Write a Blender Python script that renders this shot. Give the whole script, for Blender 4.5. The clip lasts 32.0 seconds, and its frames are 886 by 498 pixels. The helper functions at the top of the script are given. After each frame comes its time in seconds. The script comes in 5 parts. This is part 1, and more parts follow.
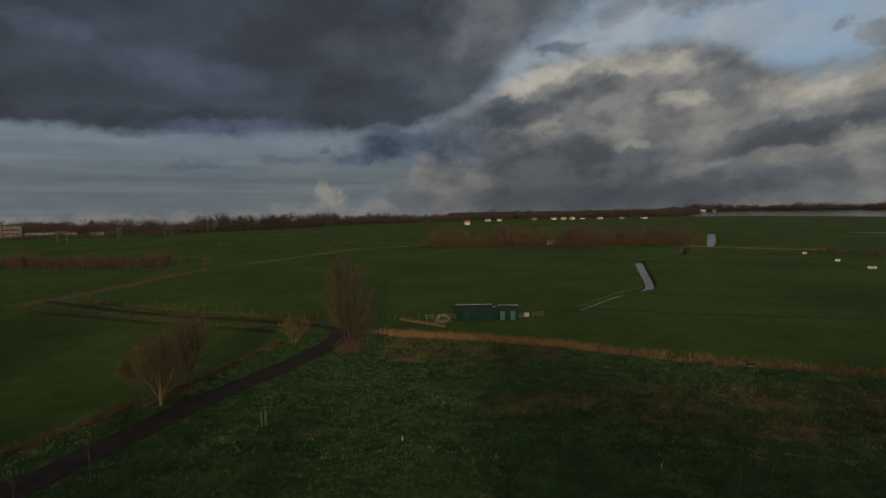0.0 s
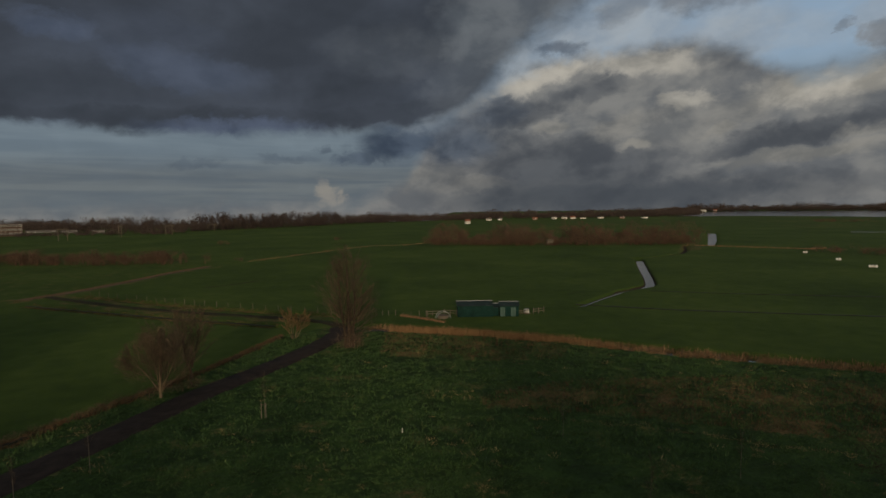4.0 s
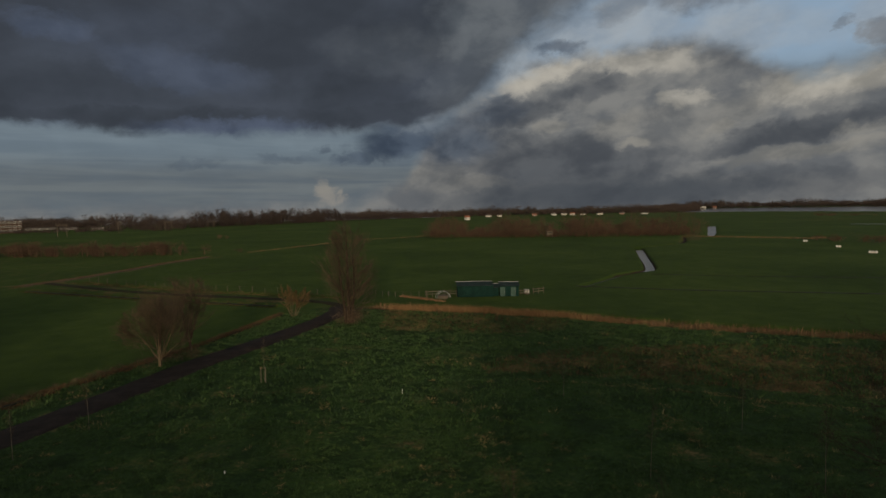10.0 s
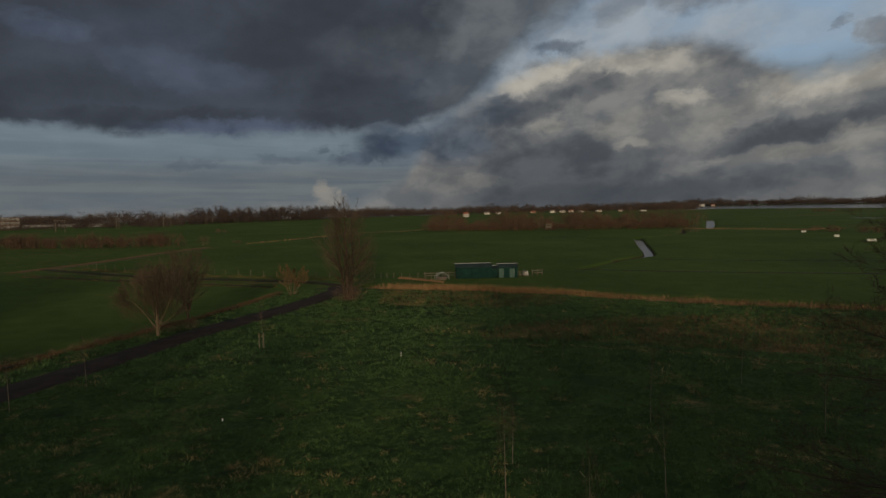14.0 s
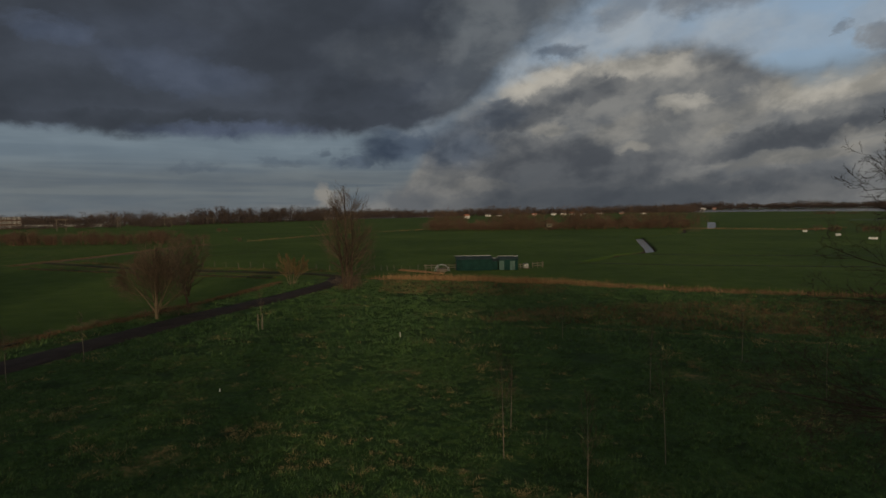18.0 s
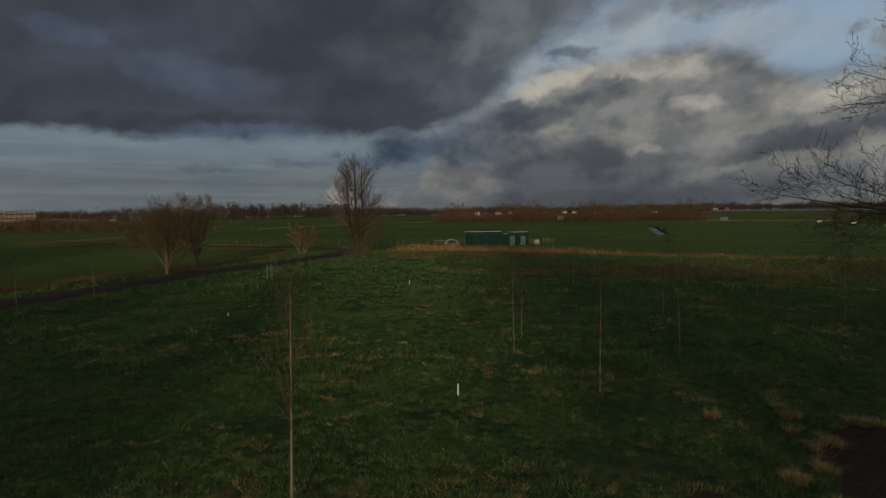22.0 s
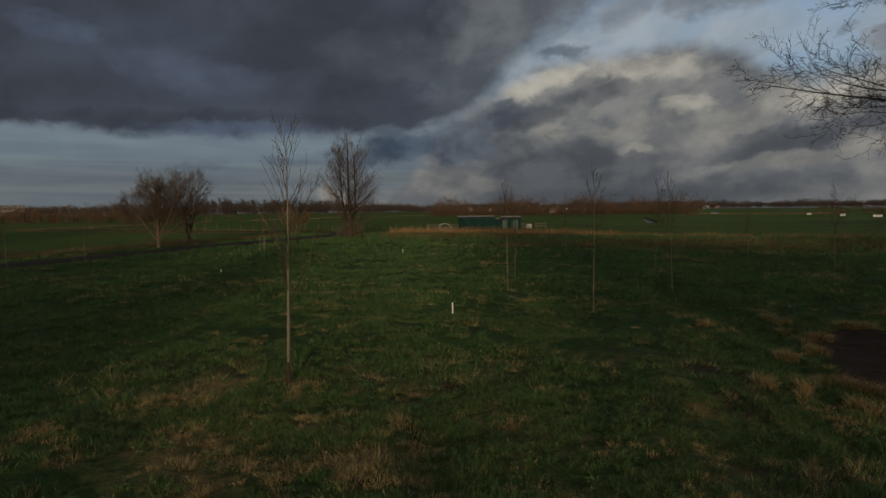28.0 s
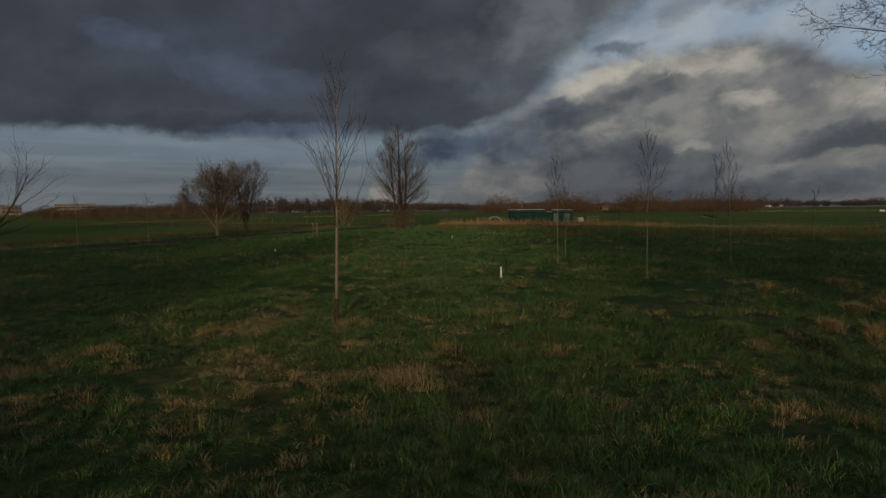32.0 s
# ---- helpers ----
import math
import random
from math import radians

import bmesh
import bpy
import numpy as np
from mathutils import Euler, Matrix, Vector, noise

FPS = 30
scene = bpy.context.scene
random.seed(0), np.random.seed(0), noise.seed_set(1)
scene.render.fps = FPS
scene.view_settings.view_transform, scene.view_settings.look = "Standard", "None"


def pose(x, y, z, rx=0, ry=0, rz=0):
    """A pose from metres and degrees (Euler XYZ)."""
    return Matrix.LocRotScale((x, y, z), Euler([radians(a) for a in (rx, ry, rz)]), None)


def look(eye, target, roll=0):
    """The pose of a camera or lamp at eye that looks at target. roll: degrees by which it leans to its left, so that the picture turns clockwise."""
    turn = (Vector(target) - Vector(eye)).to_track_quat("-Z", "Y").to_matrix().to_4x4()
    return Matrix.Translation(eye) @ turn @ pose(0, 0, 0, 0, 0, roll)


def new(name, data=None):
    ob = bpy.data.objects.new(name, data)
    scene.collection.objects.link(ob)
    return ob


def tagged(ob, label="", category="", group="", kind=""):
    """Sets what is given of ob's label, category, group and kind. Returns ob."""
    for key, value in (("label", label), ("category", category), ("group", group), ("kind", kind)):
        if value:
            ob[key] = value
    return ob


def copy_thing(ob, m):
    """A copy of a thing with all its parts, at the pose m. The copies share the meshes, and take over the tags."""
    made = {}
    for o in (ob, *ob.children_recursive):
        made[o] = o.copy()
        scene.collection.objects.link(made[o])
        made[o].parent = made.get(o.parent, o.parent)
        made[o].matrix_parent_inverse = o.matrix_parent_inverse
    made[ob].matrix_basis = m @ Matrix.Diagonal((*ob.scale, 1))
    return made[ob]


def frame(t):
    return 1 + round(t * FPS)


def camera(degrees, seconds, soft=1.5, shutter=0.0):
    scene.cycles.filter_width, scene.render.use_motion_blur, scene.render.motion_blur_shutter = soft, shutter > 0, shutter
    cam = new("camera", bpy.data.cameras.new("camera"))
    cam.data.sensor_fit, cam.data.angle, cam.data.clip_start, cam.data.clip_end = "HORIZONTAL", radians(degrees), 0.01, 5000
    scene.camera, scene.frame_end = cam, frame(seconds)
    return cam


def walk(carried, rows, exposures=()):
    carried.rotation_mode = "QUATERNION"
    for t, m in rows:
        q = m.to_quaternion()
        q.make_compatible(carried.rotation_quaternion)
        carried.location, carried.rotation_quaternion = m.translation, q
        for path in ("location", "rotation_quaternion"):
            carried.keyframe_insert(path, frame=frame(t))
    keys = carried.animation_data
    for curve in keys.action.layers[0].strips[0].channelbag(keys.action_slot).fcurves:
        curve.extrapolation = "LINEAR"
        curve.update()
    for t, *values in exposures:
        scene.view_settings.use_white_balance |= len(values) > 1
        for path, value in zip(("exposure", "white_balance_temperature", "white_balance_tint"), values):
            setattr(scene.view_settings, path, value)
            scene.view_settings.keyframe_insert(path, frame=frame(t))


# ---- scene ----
cam = camera(73.2, 32.0)
PATH = [
    (0, (0.052, 0.132, 19.021), (0.039, 2.127, 18.876), -0.9),
    (0.5, (0.058, 0.121, 18.967), (0.018, 2.115, 18.819), -1.0),
    (1, (0.093, 0.144, 18.815), (0.069, 2.138, 18.665), -1.0),
    (1.5, (-0.037, 0.149, 18.628), (-0.04, 2.144, 18.478), -1.1),
    (2, (0.092, 0.133, 18.385), (0.063, 2.127, 18.24), -0.4),
    (2.5, (0.062, 0.129, 18.344), (0.039, 2.124, 18.198), -0.6),
    (3, (0.112, 0.137, 18.348), (0.091, 2.132, 18.206), -0.8),
    (3.5, (0.082, 0.15, 18.365), (0.064, 2.144, 18.221), -0.8),
    (5.5, (-0.025, 0.098, 18.444), (-0.032, 2.092, 18.296), -0.7),
    (6, (-0.066, 0.126, 18.362), (-0.073, 2.121, 18.213), -0.8),
    (6.5, (-0.046, 0.124, 18.066), (-0.064, 2.118, 17.917), -0.8),
    (7, (-0.05, 0.138, 17.663), (-0.069, 2.133, 17.516), -0.7),
    (7.5, (0.021, 0.176, 17.431), (-0.012, 2.17, 17.284), -0.9),
    (8, (0.03, 0.161, 17.169), (0.003, 2.156, 17.024), -1.1),
    (8.5, (0.032, 0.2, 16.734), (0.014, 2.194, 16.589), -0.9),
    (9, (0.132, 0.133, 16.22), (0.113, 2.127, 16.07), -0.8),
    (9.5, (-0.004, 0.106, 15.704), (-0.026, 2.101, 15.557), -0.8),
    (10, (0.021, 0.076, 15.132), (0.007, 2.071, 14.984), -1.0),
    (10.5, (0.096, 0.059, 14.576), (0.094, 2.054, 14.435), -0.8),
    (11, (-0.004, 0.011, 13.984), (-0.018, 2.006, 13.844), -0.6),
    (11.5, (0.066, 0.002, 13.41), (0.053, 1.997, 13.267), -0.8),
    (12, (0.097, 0.04, 12.702), (0.081, 2.035, 12.563), -0.4),
    (12.5, (0.2, 0.101, 12.235), (0.182, 2.095, 12.093), -0.2),
    (13, (0.166, 0.126, 12.037), (0.105, 2.12, 11.892), -1.6),
    (13.5, (-0.001, 0.06, 12.021), (-0.039, 2.054, 11.875), -1.1),
    (14, (-0.016, -0.019, 12.003), (-0.026, 1.975, 11.855), -1.1),
    (14.5, (-0.043, -0.122, 11.958), (-0.086, 1.873, 11.811), -0.6),
    (16.5, (0.006, -0.067, 11.412), (-0.026, 1.927, 11.271), -0.9),
    (17, (0.04, 0.02, 11.026), (0.011, 2.014, 10.886), -1.1),
    (17.5, (0.061, -0.034, 10.537), (0.038, 1.961, 10.403), -1.0),
    (18, (0.061, -0.009, 10.06), (0.048, 1.987, 9.924), -0.9),
    (18.5, (0.151, 0.072, 9.489), (0.135, 2.067, 9.359), -1.1),
    (19, (0.131, -0.009, 8.952), (0.109, 1.986, 8.823), -1.0),
    (19.5, (0.088, -0.057, 8.472), (0.067, 1.938, 8.337), -0.9),
    (20, (0.092, -0.078, 7.977), (0.073, 1.918, 7.843), -0.9),
    (20.5, (0.084, -0.076, 7.447), (0.081, 1.92, 7.312), -0.5),
    (21, (0.079, -0.046, 6.806), (0.093, 1.949, 6.676), -0.8),
    (21.5, (0.032, -0.035, 6.157), (0.038, 1.961, 6.024), -0.5),
    (22, (0.015, 0.051, 5.622), (-0.032, 2.046, 5.491), -0.7),
    (22.5, (-0.039, 0.048, 5.414), (-0.084, 2.044, 5.281), -1.3),
    (23, (-0.073, -0.058, 5.356), (-0.09, 1.937, 5.223), -0.6),
    (23.5, (-0.159, -0.182, 5.241), (-0.181, 1.813, 5.109), -0.6),
    (24, (-0.194, -0.247, 5.181), (-0.207, 1.748, 5.046), -0.6),
    (24.5, (-0.221, -0.233, 4.987), (-0.247, 1.762, 4.851), -0.5),
    (25, (-0.233, -0.175, 4.764), (-0.272, 1.82, 4.621), -0.5),
    (25.5, (-0.187, -0.121, 4.497), (-0.227, 1.874, 4.361), -0.5),
    (27.5, (-0.099, -0.052, 3.461), (-0.11, 1.944, 3.33), -0.7),
    (28, (-0.084, -0.169, 3.211), (-0.105, 1.827, 3.075), -0.6),
    (28.5, (-0.147, -0.144, 3.021), (-0.165, 1.851, 2.882), -0.7),
    (29, (-0.138, -0.122, 2.807), (-0.163, 1.872, 2.666), -0.5),
    (29.5, (-0.12, -0.156, 2.61), (-0.138, 1.839, 2.47), -0.4),
    (30, (-0.005, -0.275, 2.351), (-0.03, 1.721, 2.22), -0.5),
    (30.5, (-0.052, -0.159, 2.336), (-0.068, 1.836, 2.203), -0.2),
    (31, (-0.071, -0.114, 2.251), (-0.105, 1.881, 2.113), -0.4),
    (31.5, (-0.083, -0.092, 2.214), (-0.157, 1.902, 2.077), -0.5),
    (32, (-0.04, -0.169, 2.118), (-0.229, 1.818, 1.983), -0.6),
]
walk(cam, [(t, look(eye, target, roll)) for t, eye, target, roll in PATH])

# ---------------------------------------------------------------- light
scene.view_settings.exposure = -0.6
GAIN = 2 ** 0.6
SUN_EL, SUN_AZ = 9.5, 177.3      # degrees; the low winter sun stands behind the camera


def lin(r, g, b):
    """Linear colour of an sRGB triple from 0 to 255."""
    return tuple((c / 255 / 12.92 if c <= 10 else ((c / 255 + 0.055) / 1.055) ** 2.4) for c in (r, g, b))


sun_data = bpy.data.lights.new("sun", "SUN")
sun_data.energy, sun_data.angle, sun_data.color = 3.1, radians(1.0), (1.0, 0.78, 0.52)
sun = new("sun", sun_data)
sun_dir = Vector((math.sin(radians(SUN_AZ)) * math.cos(radians(SUN_EL)), math.cos(radians(SUN_AZ)) * math.cos(radians(SUN_EL)), math.sin(radians(SUN_EL))))
sun.matrix_world = look(sun_dir * 100, (0, 0, 0))


class Nodes:
    """Short forms for node trees."""

    def __init__(self, tree):
        self.tree = tree

    def add(self, kind, **props):
        n = self.tree.nodes.new(kind)
        if "operation" in props:
            n.operation = props["operation"]
        if "interpolation_type" in props:
            n.interpolation_type = props["interpolation_type"]
        if "data_type" in props:
            n.data_type, n.blend_type = props["data_type"], props.get("blend_type", "MIX")
        if "sky_type" in props:
            n.sky_type, n.sun_disc = props["sky_type"], False
        if "attribute_name" in props:
            n.attribute_name = props["attribute_name"]
        return n

    def link(self, a, b):
        if isinstance(a, bpy.types.NodeSocket):
            self.tree.links.new(a, b)
        elif b.type == "RGBA" and len(a) == 3:
            b.default_value = (*a, 1)
        else:
            b.default_value = a

    def math(self, op, a, b=0.0, c=0.0, clamp=False):
        n = self.add("ShaderNodeMath", operation=op)
        n.use_clamp = clamp
        for i, v in enumerate((a, b, c)):
            self.link(v, n.inputs[i])
        return n.outputs[0]

    def step(self, v, lo, hi):
        n = self.add("ShaderNodeMapRange", interpolation_type="SMOOTHSTEP")
        for i, x in enumerate((v, lo, hi, 0.0, 1.0)):
            self.link(x, n.inputs[i])
        return n.outputs[0]

    def mix(self, f, a, b):
        n = self.add("ShaderNodeMix", data_type="RGBA")
        self.link(f, n.inputs["Factor"])
        self.link(a, n.inputs[6])
        self.link(b, n.inputs[7])
        return n.outputs[2]

    def noise(self, vec, scale, detail=4.0, rough=0.55, warp=0.0):
        n = self.add("ShaderNodeTexNoise")
        if vec is not None:
            self.link(vec, n.inputs["Vector"])
        for k, v in (("Scale", scale), ("Detail", detail), ("Roughness", rough), ("Distortion", warp)):
            n.inputs[k].default_value = v
        return n.outputs["Fac"]

    def ramp(self, f, stops):
        n = self.add("ShaderNodeValToRGB")
        e = n.color_ramp.elements
        while len(e) < len(stops):
            e.new(0.5)
        for el, (p, c) in zip(e, stops):
            el.position, el.color = p, (*c, 1) if len(c) == 3 else c
        self.link(f, n.inputs[0])
        return n.outputs[0]

    def vec(self, x, y, z=0.0):
        n = self.add("ShaderNodeCombineXYZ")
        for i, v in enumerate((x, y, z)):
            self.link(v, n.inputs[i])
        return n.outputs[0]


def make_world():
    world = bpy.data.worlds.new("sky")
    world.use_nodes = True
    scene.world = world
    world.node_tree.nodes.clear()
    N = Nodes(world.node_tree)
    sky = N.add("ShaderNodeTexSky", sky_type="NISHITA", sun_disc=False)
    sky.sun_elevation, sky.sun_rotation = radians(SUN_EL), radians(SUN_AZ)
    d = N.add("ShaderNodeTexCoord").outputs["Generated"]
    xyz = N.add("ShaderNodeSeparateXYZ")
    N.link(d, xyz.inputs[0])
    x, y, z = xyz.outputs
    az = N.math("MULTIPLY", N.math("ARCTAN2", x, y), 57.2958)
    el = N.math("MULTIPLY", N.math("ARCSINE", z), 57.2958)
    tilt = N.math("MULTIPLY", N.math("SUBTRACT", el, N.math("MULTIPLY", az, 0.05)), 0.145)
    p = N.vec(N.math("MULTIPLY", az, 0.1), tilt, 3.1)
    # billows: a slow warp of the cloud outlines, and a finer ragged one
    w1 = N.math("SUBTRACT", N.noise(p, 1.1, 3.0, 0.5), 0.5)
    w2 = N.math("SUBTRACT", N.noise(p, 3.2, 6.0, 0.58, 0.3), 0.5)
    w2b = N.math("SUBTRACT", N.noise(N.vec(N.math("ADD", N.math("MULTIPLY", az, 0.1), 9.0), tilt, 1.7), 3.2, 6.0, 0.58, 0.3), 0.5)
    w3 = N.math("SUBTRACT", N.noise(p, 8.5, 6.0, 0.62, 0.4), 0.5)
    puff = N.noise(p, 2.8, 7.0, 0.52, 0.2)
    fine = N.noise(N.vec(N.math("MULTIPLY", az, 0.1), N.math("MULTIPLY", tilt, 1.5), 5.3), 3.2, 6.0, 0.50, 0.4)
    streak = N.noise(N.vec(N.math("MULTIPLY", az, 0.028), N.math("MULTIPLY", el, 0.42), 7.7), 2.2, 4.0, 0.5, 0.6)
    elw = N.math("ADD", el, N.math("ADD", N.math("MULTIPLY", w1, 2.0), N.math("MULTIPLY", w2, 2.6)))
    azn = N.math("DIVIDE", N.math("ADD", az, 60.0), 120.0)

    def curve(points):
        """Height of an outline in degrees over the bearing in degrees."""
        return N.math("MULTIPLY", N.ramp(azn, [((a + 60) / 120, (e / 40,) * 3) for a, e in points]), 40.0)

    def c(*rgb):
        return tuple(v * GAIN for v in lin(*rgb))

    # everything below is laid out over the bearing and the height in degrees, ragged by noise
    az_rag = N.math("MULTIPLY_ADD", w3, 1.6, N.math("MULTIPLY_ADD", w2, 5.0, az))
    el_rag = N.math("MULTIPLY_ADD", w3, 0.8, N.math("ADD", el, N.math("ADD", N.math("MULTIPLY", w2b, 2.8), N.math("MULTIPLY", w1, 0.8))))

    def oval(a, e, ra, re, turn, k):
        """How far a soft, turned oval covers a bearing and height: k in its middle, 0 outside."""
        cs, sn = math.cos(radians(turn)), math.sin(radians(turn))
        u = N.math("MULTIPLY_ADD", el_rag, sn / ra, N.math("MULTIPLY_ADD", az_rag, cs / ra, -(a * cs + e * sn) / ra))
        v = N.math("MULTIPLY_ADD", el_rag, cs / re, N.math("MULTIPLY_ADD", az_rag, -sn / re, (a * sn - e * cs) / re))
        r = N.math("MULTIPLY_ADD", v, v, N.math("MULTIPLY", u, u))
        n = N.add("ShaderNodeMapRange", interpolation_type="SMOOTHSTEP")
        for q, x in enumerate((r, 1.25, 0.0, 0.0, k)):
            N.link(x, n.inputs[q])
        return n.outputs[0]

    def patches(under, items, colour):
        """Soft ovals of one kind of cloud over what lies under them."""
        total = None
        for item in items:
            m = oval(*item)
            total = m if total is None else N.math("MAXIMUM", total, m)
        return N.mix(total, under, colour)

    def tone(dark_rgb, light_rgb, lo=0.36, hi=0.64):
        return N.mix(N.step(puff, lo, hi), c(*dark_rgb), c(*light_rgb))

    # clear air between the clouds, paler and greyer towards the horizon
    clear = N.add("ShaderNodeMix", data_type="RGBA", blend_type="MULTIPLY")
    clear.inputs["Factor"].default_value = 1.0
    N.link(sky.outputs[0], clear.inputs[6])
    clear.inputs[7].default_value = (0.08, 0.08, 0.08, 1)
    air = N.mix(N.step(el, 8.5, 12.5), N.mix(N.step(streak, 0.3, 0.7), c(102, 115, 125), c(112, 125, 134)), N.mix(0.7, clear.outputs[2], c(150, 173, 197)))
    low = N.mix(N.step(streak, 0.35, 0.65), c(91, 100, 107), c(104, 111, 114))
    air = N.mix(N.step(el, 5.6, 2.6), air, low)
    air = patches(air, [(11.4, 14.8, 5.7, 3.2, 25.8, 0.55), (14.5, 15.3, 7.1, 2.6, 20.8, 0.8), (18.9, 15.6, 4.4, 4.1, 0.8, 0.7), (24.1, 13.6, 6.8, 3, 10.8, 0.75), (30.1, 13.5, 4.9, 1.6, 0.8, 0.35), (35.4, 13.5, 2.2, 2.6, 0.8, 0.6), (2.8, 9.7, 6, 1.2, 35.8, 0.5), (-1, 8.1, 4.3, 1, 20.8, 0.5), (7.7, 13.2, 5.9, 1.6, 35.8, 0.7)], tone((140, 150, 160), (158, 164, 168)))
    air = patches(air, [(24.0, 17.6, 6.2, 1.9, 0.8, 0.8), (35.3, 17.5, 2.6, 2.0, 0.8, 0.7), (35.7, 12.7, 2.2, 1.2, 0.8, 0.8), (33.4, 13.8, 1.0, 0.5, 10, 0.5), (16.5, 17.4, 3.0, 1.4, 20, 0.5)], tone((94, 98, 104), (116, 119, 123)))
    air = patches(air, [(10.8, 13.9, 2.6, 0.8, 8, 0.8)], tone((78, 88, 101), (92, 100, 111)))
    # the sunlit cumulus bank
    top = curve([(-60, 0), (-9.0, 0.2), (-4.0, 2.6), (-1.5, 6.6), (3.0, 9.8), (6.4, 11.8), (10.8, 13.2), (16.4, 13.9), (21.0, 13.9), (25.4, 13.2), (28.0, 11.5), (30.8, 10.1), (36.0, 11.1), (60, 9.0)])
    depth = N.math("SUBTRACT", top, elw)
    bank = N.step(depth, -0.9, 1.3)
    cream = tone((98, 101, 104), (124, 124, 122))
    cream = patches(cream, [(13.5, 10.2, 4.0, 1.2, 10, 0.7), (7.0, 8.5, 6.5, 1.4, 8, 0.8), (11.0, 3.4, 12.5, 3.0, 2, 0.9), (29.4, 5.4, 9.5, 1.1, 11, 0.85), (26.3, 12.1, 3.8, 1.4, 5, 0.35), (4.5, 5.6, 7.0, 1.6, 0, 0.7), (16.5, 0.8, 18.9, 1.8, 0.8, 0.9), (30.0, 1.4, 11.5, 1.2, 2, 0.45), (19.0, 7.4, 3.0, 0.8, 10, 0.35)], tone((66, 70, 76), (82, 86, 91)))
    cream = patches(cream, [(7.1, 11.0, 4.6, 1.2, 17, 0.95), (10.8, 12.2, 3.0, 0.9, 5, 0.9), (17.7, 12.3, 5.6, 1.4, -5, 0.75), (21.6, 8.9, 3.0, 0.9, 0, 0.7), (32.3, 9.4, 6.6, 1.7, 6, 0.9), (28.6, 8.6, 3.0, 1.0, 4, 0.6)], tone((142, 139, 131), (178, 173, 162)))
    cream = patches(cream, [(24.2, 6.2, 2.2, 0.9, 8, 0.8), (17.6, 5.5, 1.8, 0.6, 0, 0.85), (9.8, 7.0, 1.7, 0.7, 0, 0.7), (16.2, 6.9, 3.0, 1.0, 25, 0.5), (30.8, 3.9, 7.5, 0.9, 7, 0.8), (34.8, 5.6, 3.0, 0.6, 8, 0.5), (25.5, 7.6, 4.5, 1.2, 5, 0.45), (2.0, 2.0, 4.2, 1.1, 0, 0.5), (-4.8, 3.2, 8.6, 2.2, 0.8, 0.45), (-12.4, 2.2, 5.0, 1.4, 0.8, 0.45), (20.5, 6.8, 5.0, 2.2, 10, 0.3)], tone((110, 110, 107), (140, 137, 130)))
    col = N.mix(bank, air, cream)
    col = patches(col, [(-4.5, 6.1, 5.1, 2.2, 6.8, 1), (0.1, 6.3, 6, 2.7, 0.8, 0.7), (-8, 4.8, 2.7, 0.9, 15.8, 0.8), (3.4, 7.9, 4.9, 2.2, 30.8, 0.5), (-1.5, 5.5, 7.1, 2, 0.8, 0.5), (-11.1, 5.5, 1.4, 0.5, 0.8, 0.5), (-14.8, 4.4, 3.1, 0.4, 0.8, 0.3), (-23, 3.8, 2.8, 0.5, 0.8, 0.3)], tone((56, 66, 80), (78, 89, 103)))
    col = patches(col, [(-11.4, 1.5, 1.3, 1.5, 10, 0.55)], c(154, 146, 134))
    fall = N.math("MULTIPLY", N.step(el, 3.4, 1.0), N.math("MULTIPLY", N.step(az, -7.0, 8.0), N.step(az, 40.0, 18.0)))
    col = N.mix(N.math("MULTIPLY", fall, 0.65), col, c(66, 71, 77))
    # the dark deck overhead
    edge = curve([(-60, 6.4), (-36, 6.8), (-26, 6.8), (-17, 6.7), (-8.8, 7.0), (-2.4, 8.0), (1.5, 8.5), (4.2, 9.5), (6.6, 11.2), (9.8, 13.4), (13, 15.4), (17, 17.6), (26, 20), (60, 20)])
    low_rag = N.math("ADD", el, N.math("ADD", N.math("MULTIPLY", w1, 0.8), N.math("MULTIPLY", w2b, N.math("MULTIPLY_ADD", N.step(az, -2.0, 9.0), 2.6, 1.9))))
    rise = N.math("SUBTRACT", low_rag, edge)
    deck = N.step(rise, -0.5, N.math("ADD", 0.6, N.math("MULTIPLY", N.step(az, -2.0, 9.0), 4.2)))
    dark = N.mix(N.step(N.noise(p, 1.0, 6.0, 0.5, 0.2), 0.35, 0.65), c(57, 62, 70), c(69, 75, 85))
    dark = patches(dark, [(-8, 15.9, 12.3, 4.3, 0.8, 0.25), (-9, 10.6, 8.5, 1.9, 0.8, 0.35), (-32, 10.1, 10.2, 2.1, 0.8, 0.5), (-27, 7.9, 14.3, 1.1, 0.8, 0.6), (-7.4, 8.5, 9.6, 1.1, 5.8, 0.5)], tone((47, 52, 58), (55, 60, 67)))
    dark = patches(dark, [(-32.6, 14.4, 4.0, 1.2, -5.2, 0.6), (-23.0, 11.0, 6.0, 1.0, -6, 0.4), (-23.5, 12, 8.2, 2, -9.2, 0.45), (-19.2, 7.1, 9.2, 1.1, -1.2, 0.75), (-33.9, 6.3, 4.9, 0.8, 0.8, 0.5), (-27, 14, 8.6, 2.9, 0.8, 0.15)], tone((70, 80, 98), (84, 94, 113)))
    dark = patches(dark, [(5, 16.3, 7, 5.9, 35.8, 0.85), (2.8, 12.9, 6.5, 3.3, 35.8, 0.5), (9.3, 17.9, 5.8, 3.2, 25.8, 0.8), (14.5, 17.9, 5.6, 2.1, 10.8, 0.7), (-3.7, 14, 8.7, 2.7, 0.8, 0.25)], tone((84, 90, 96), (104, 109, 113)))
    col = N.mix(deck, col, dark)
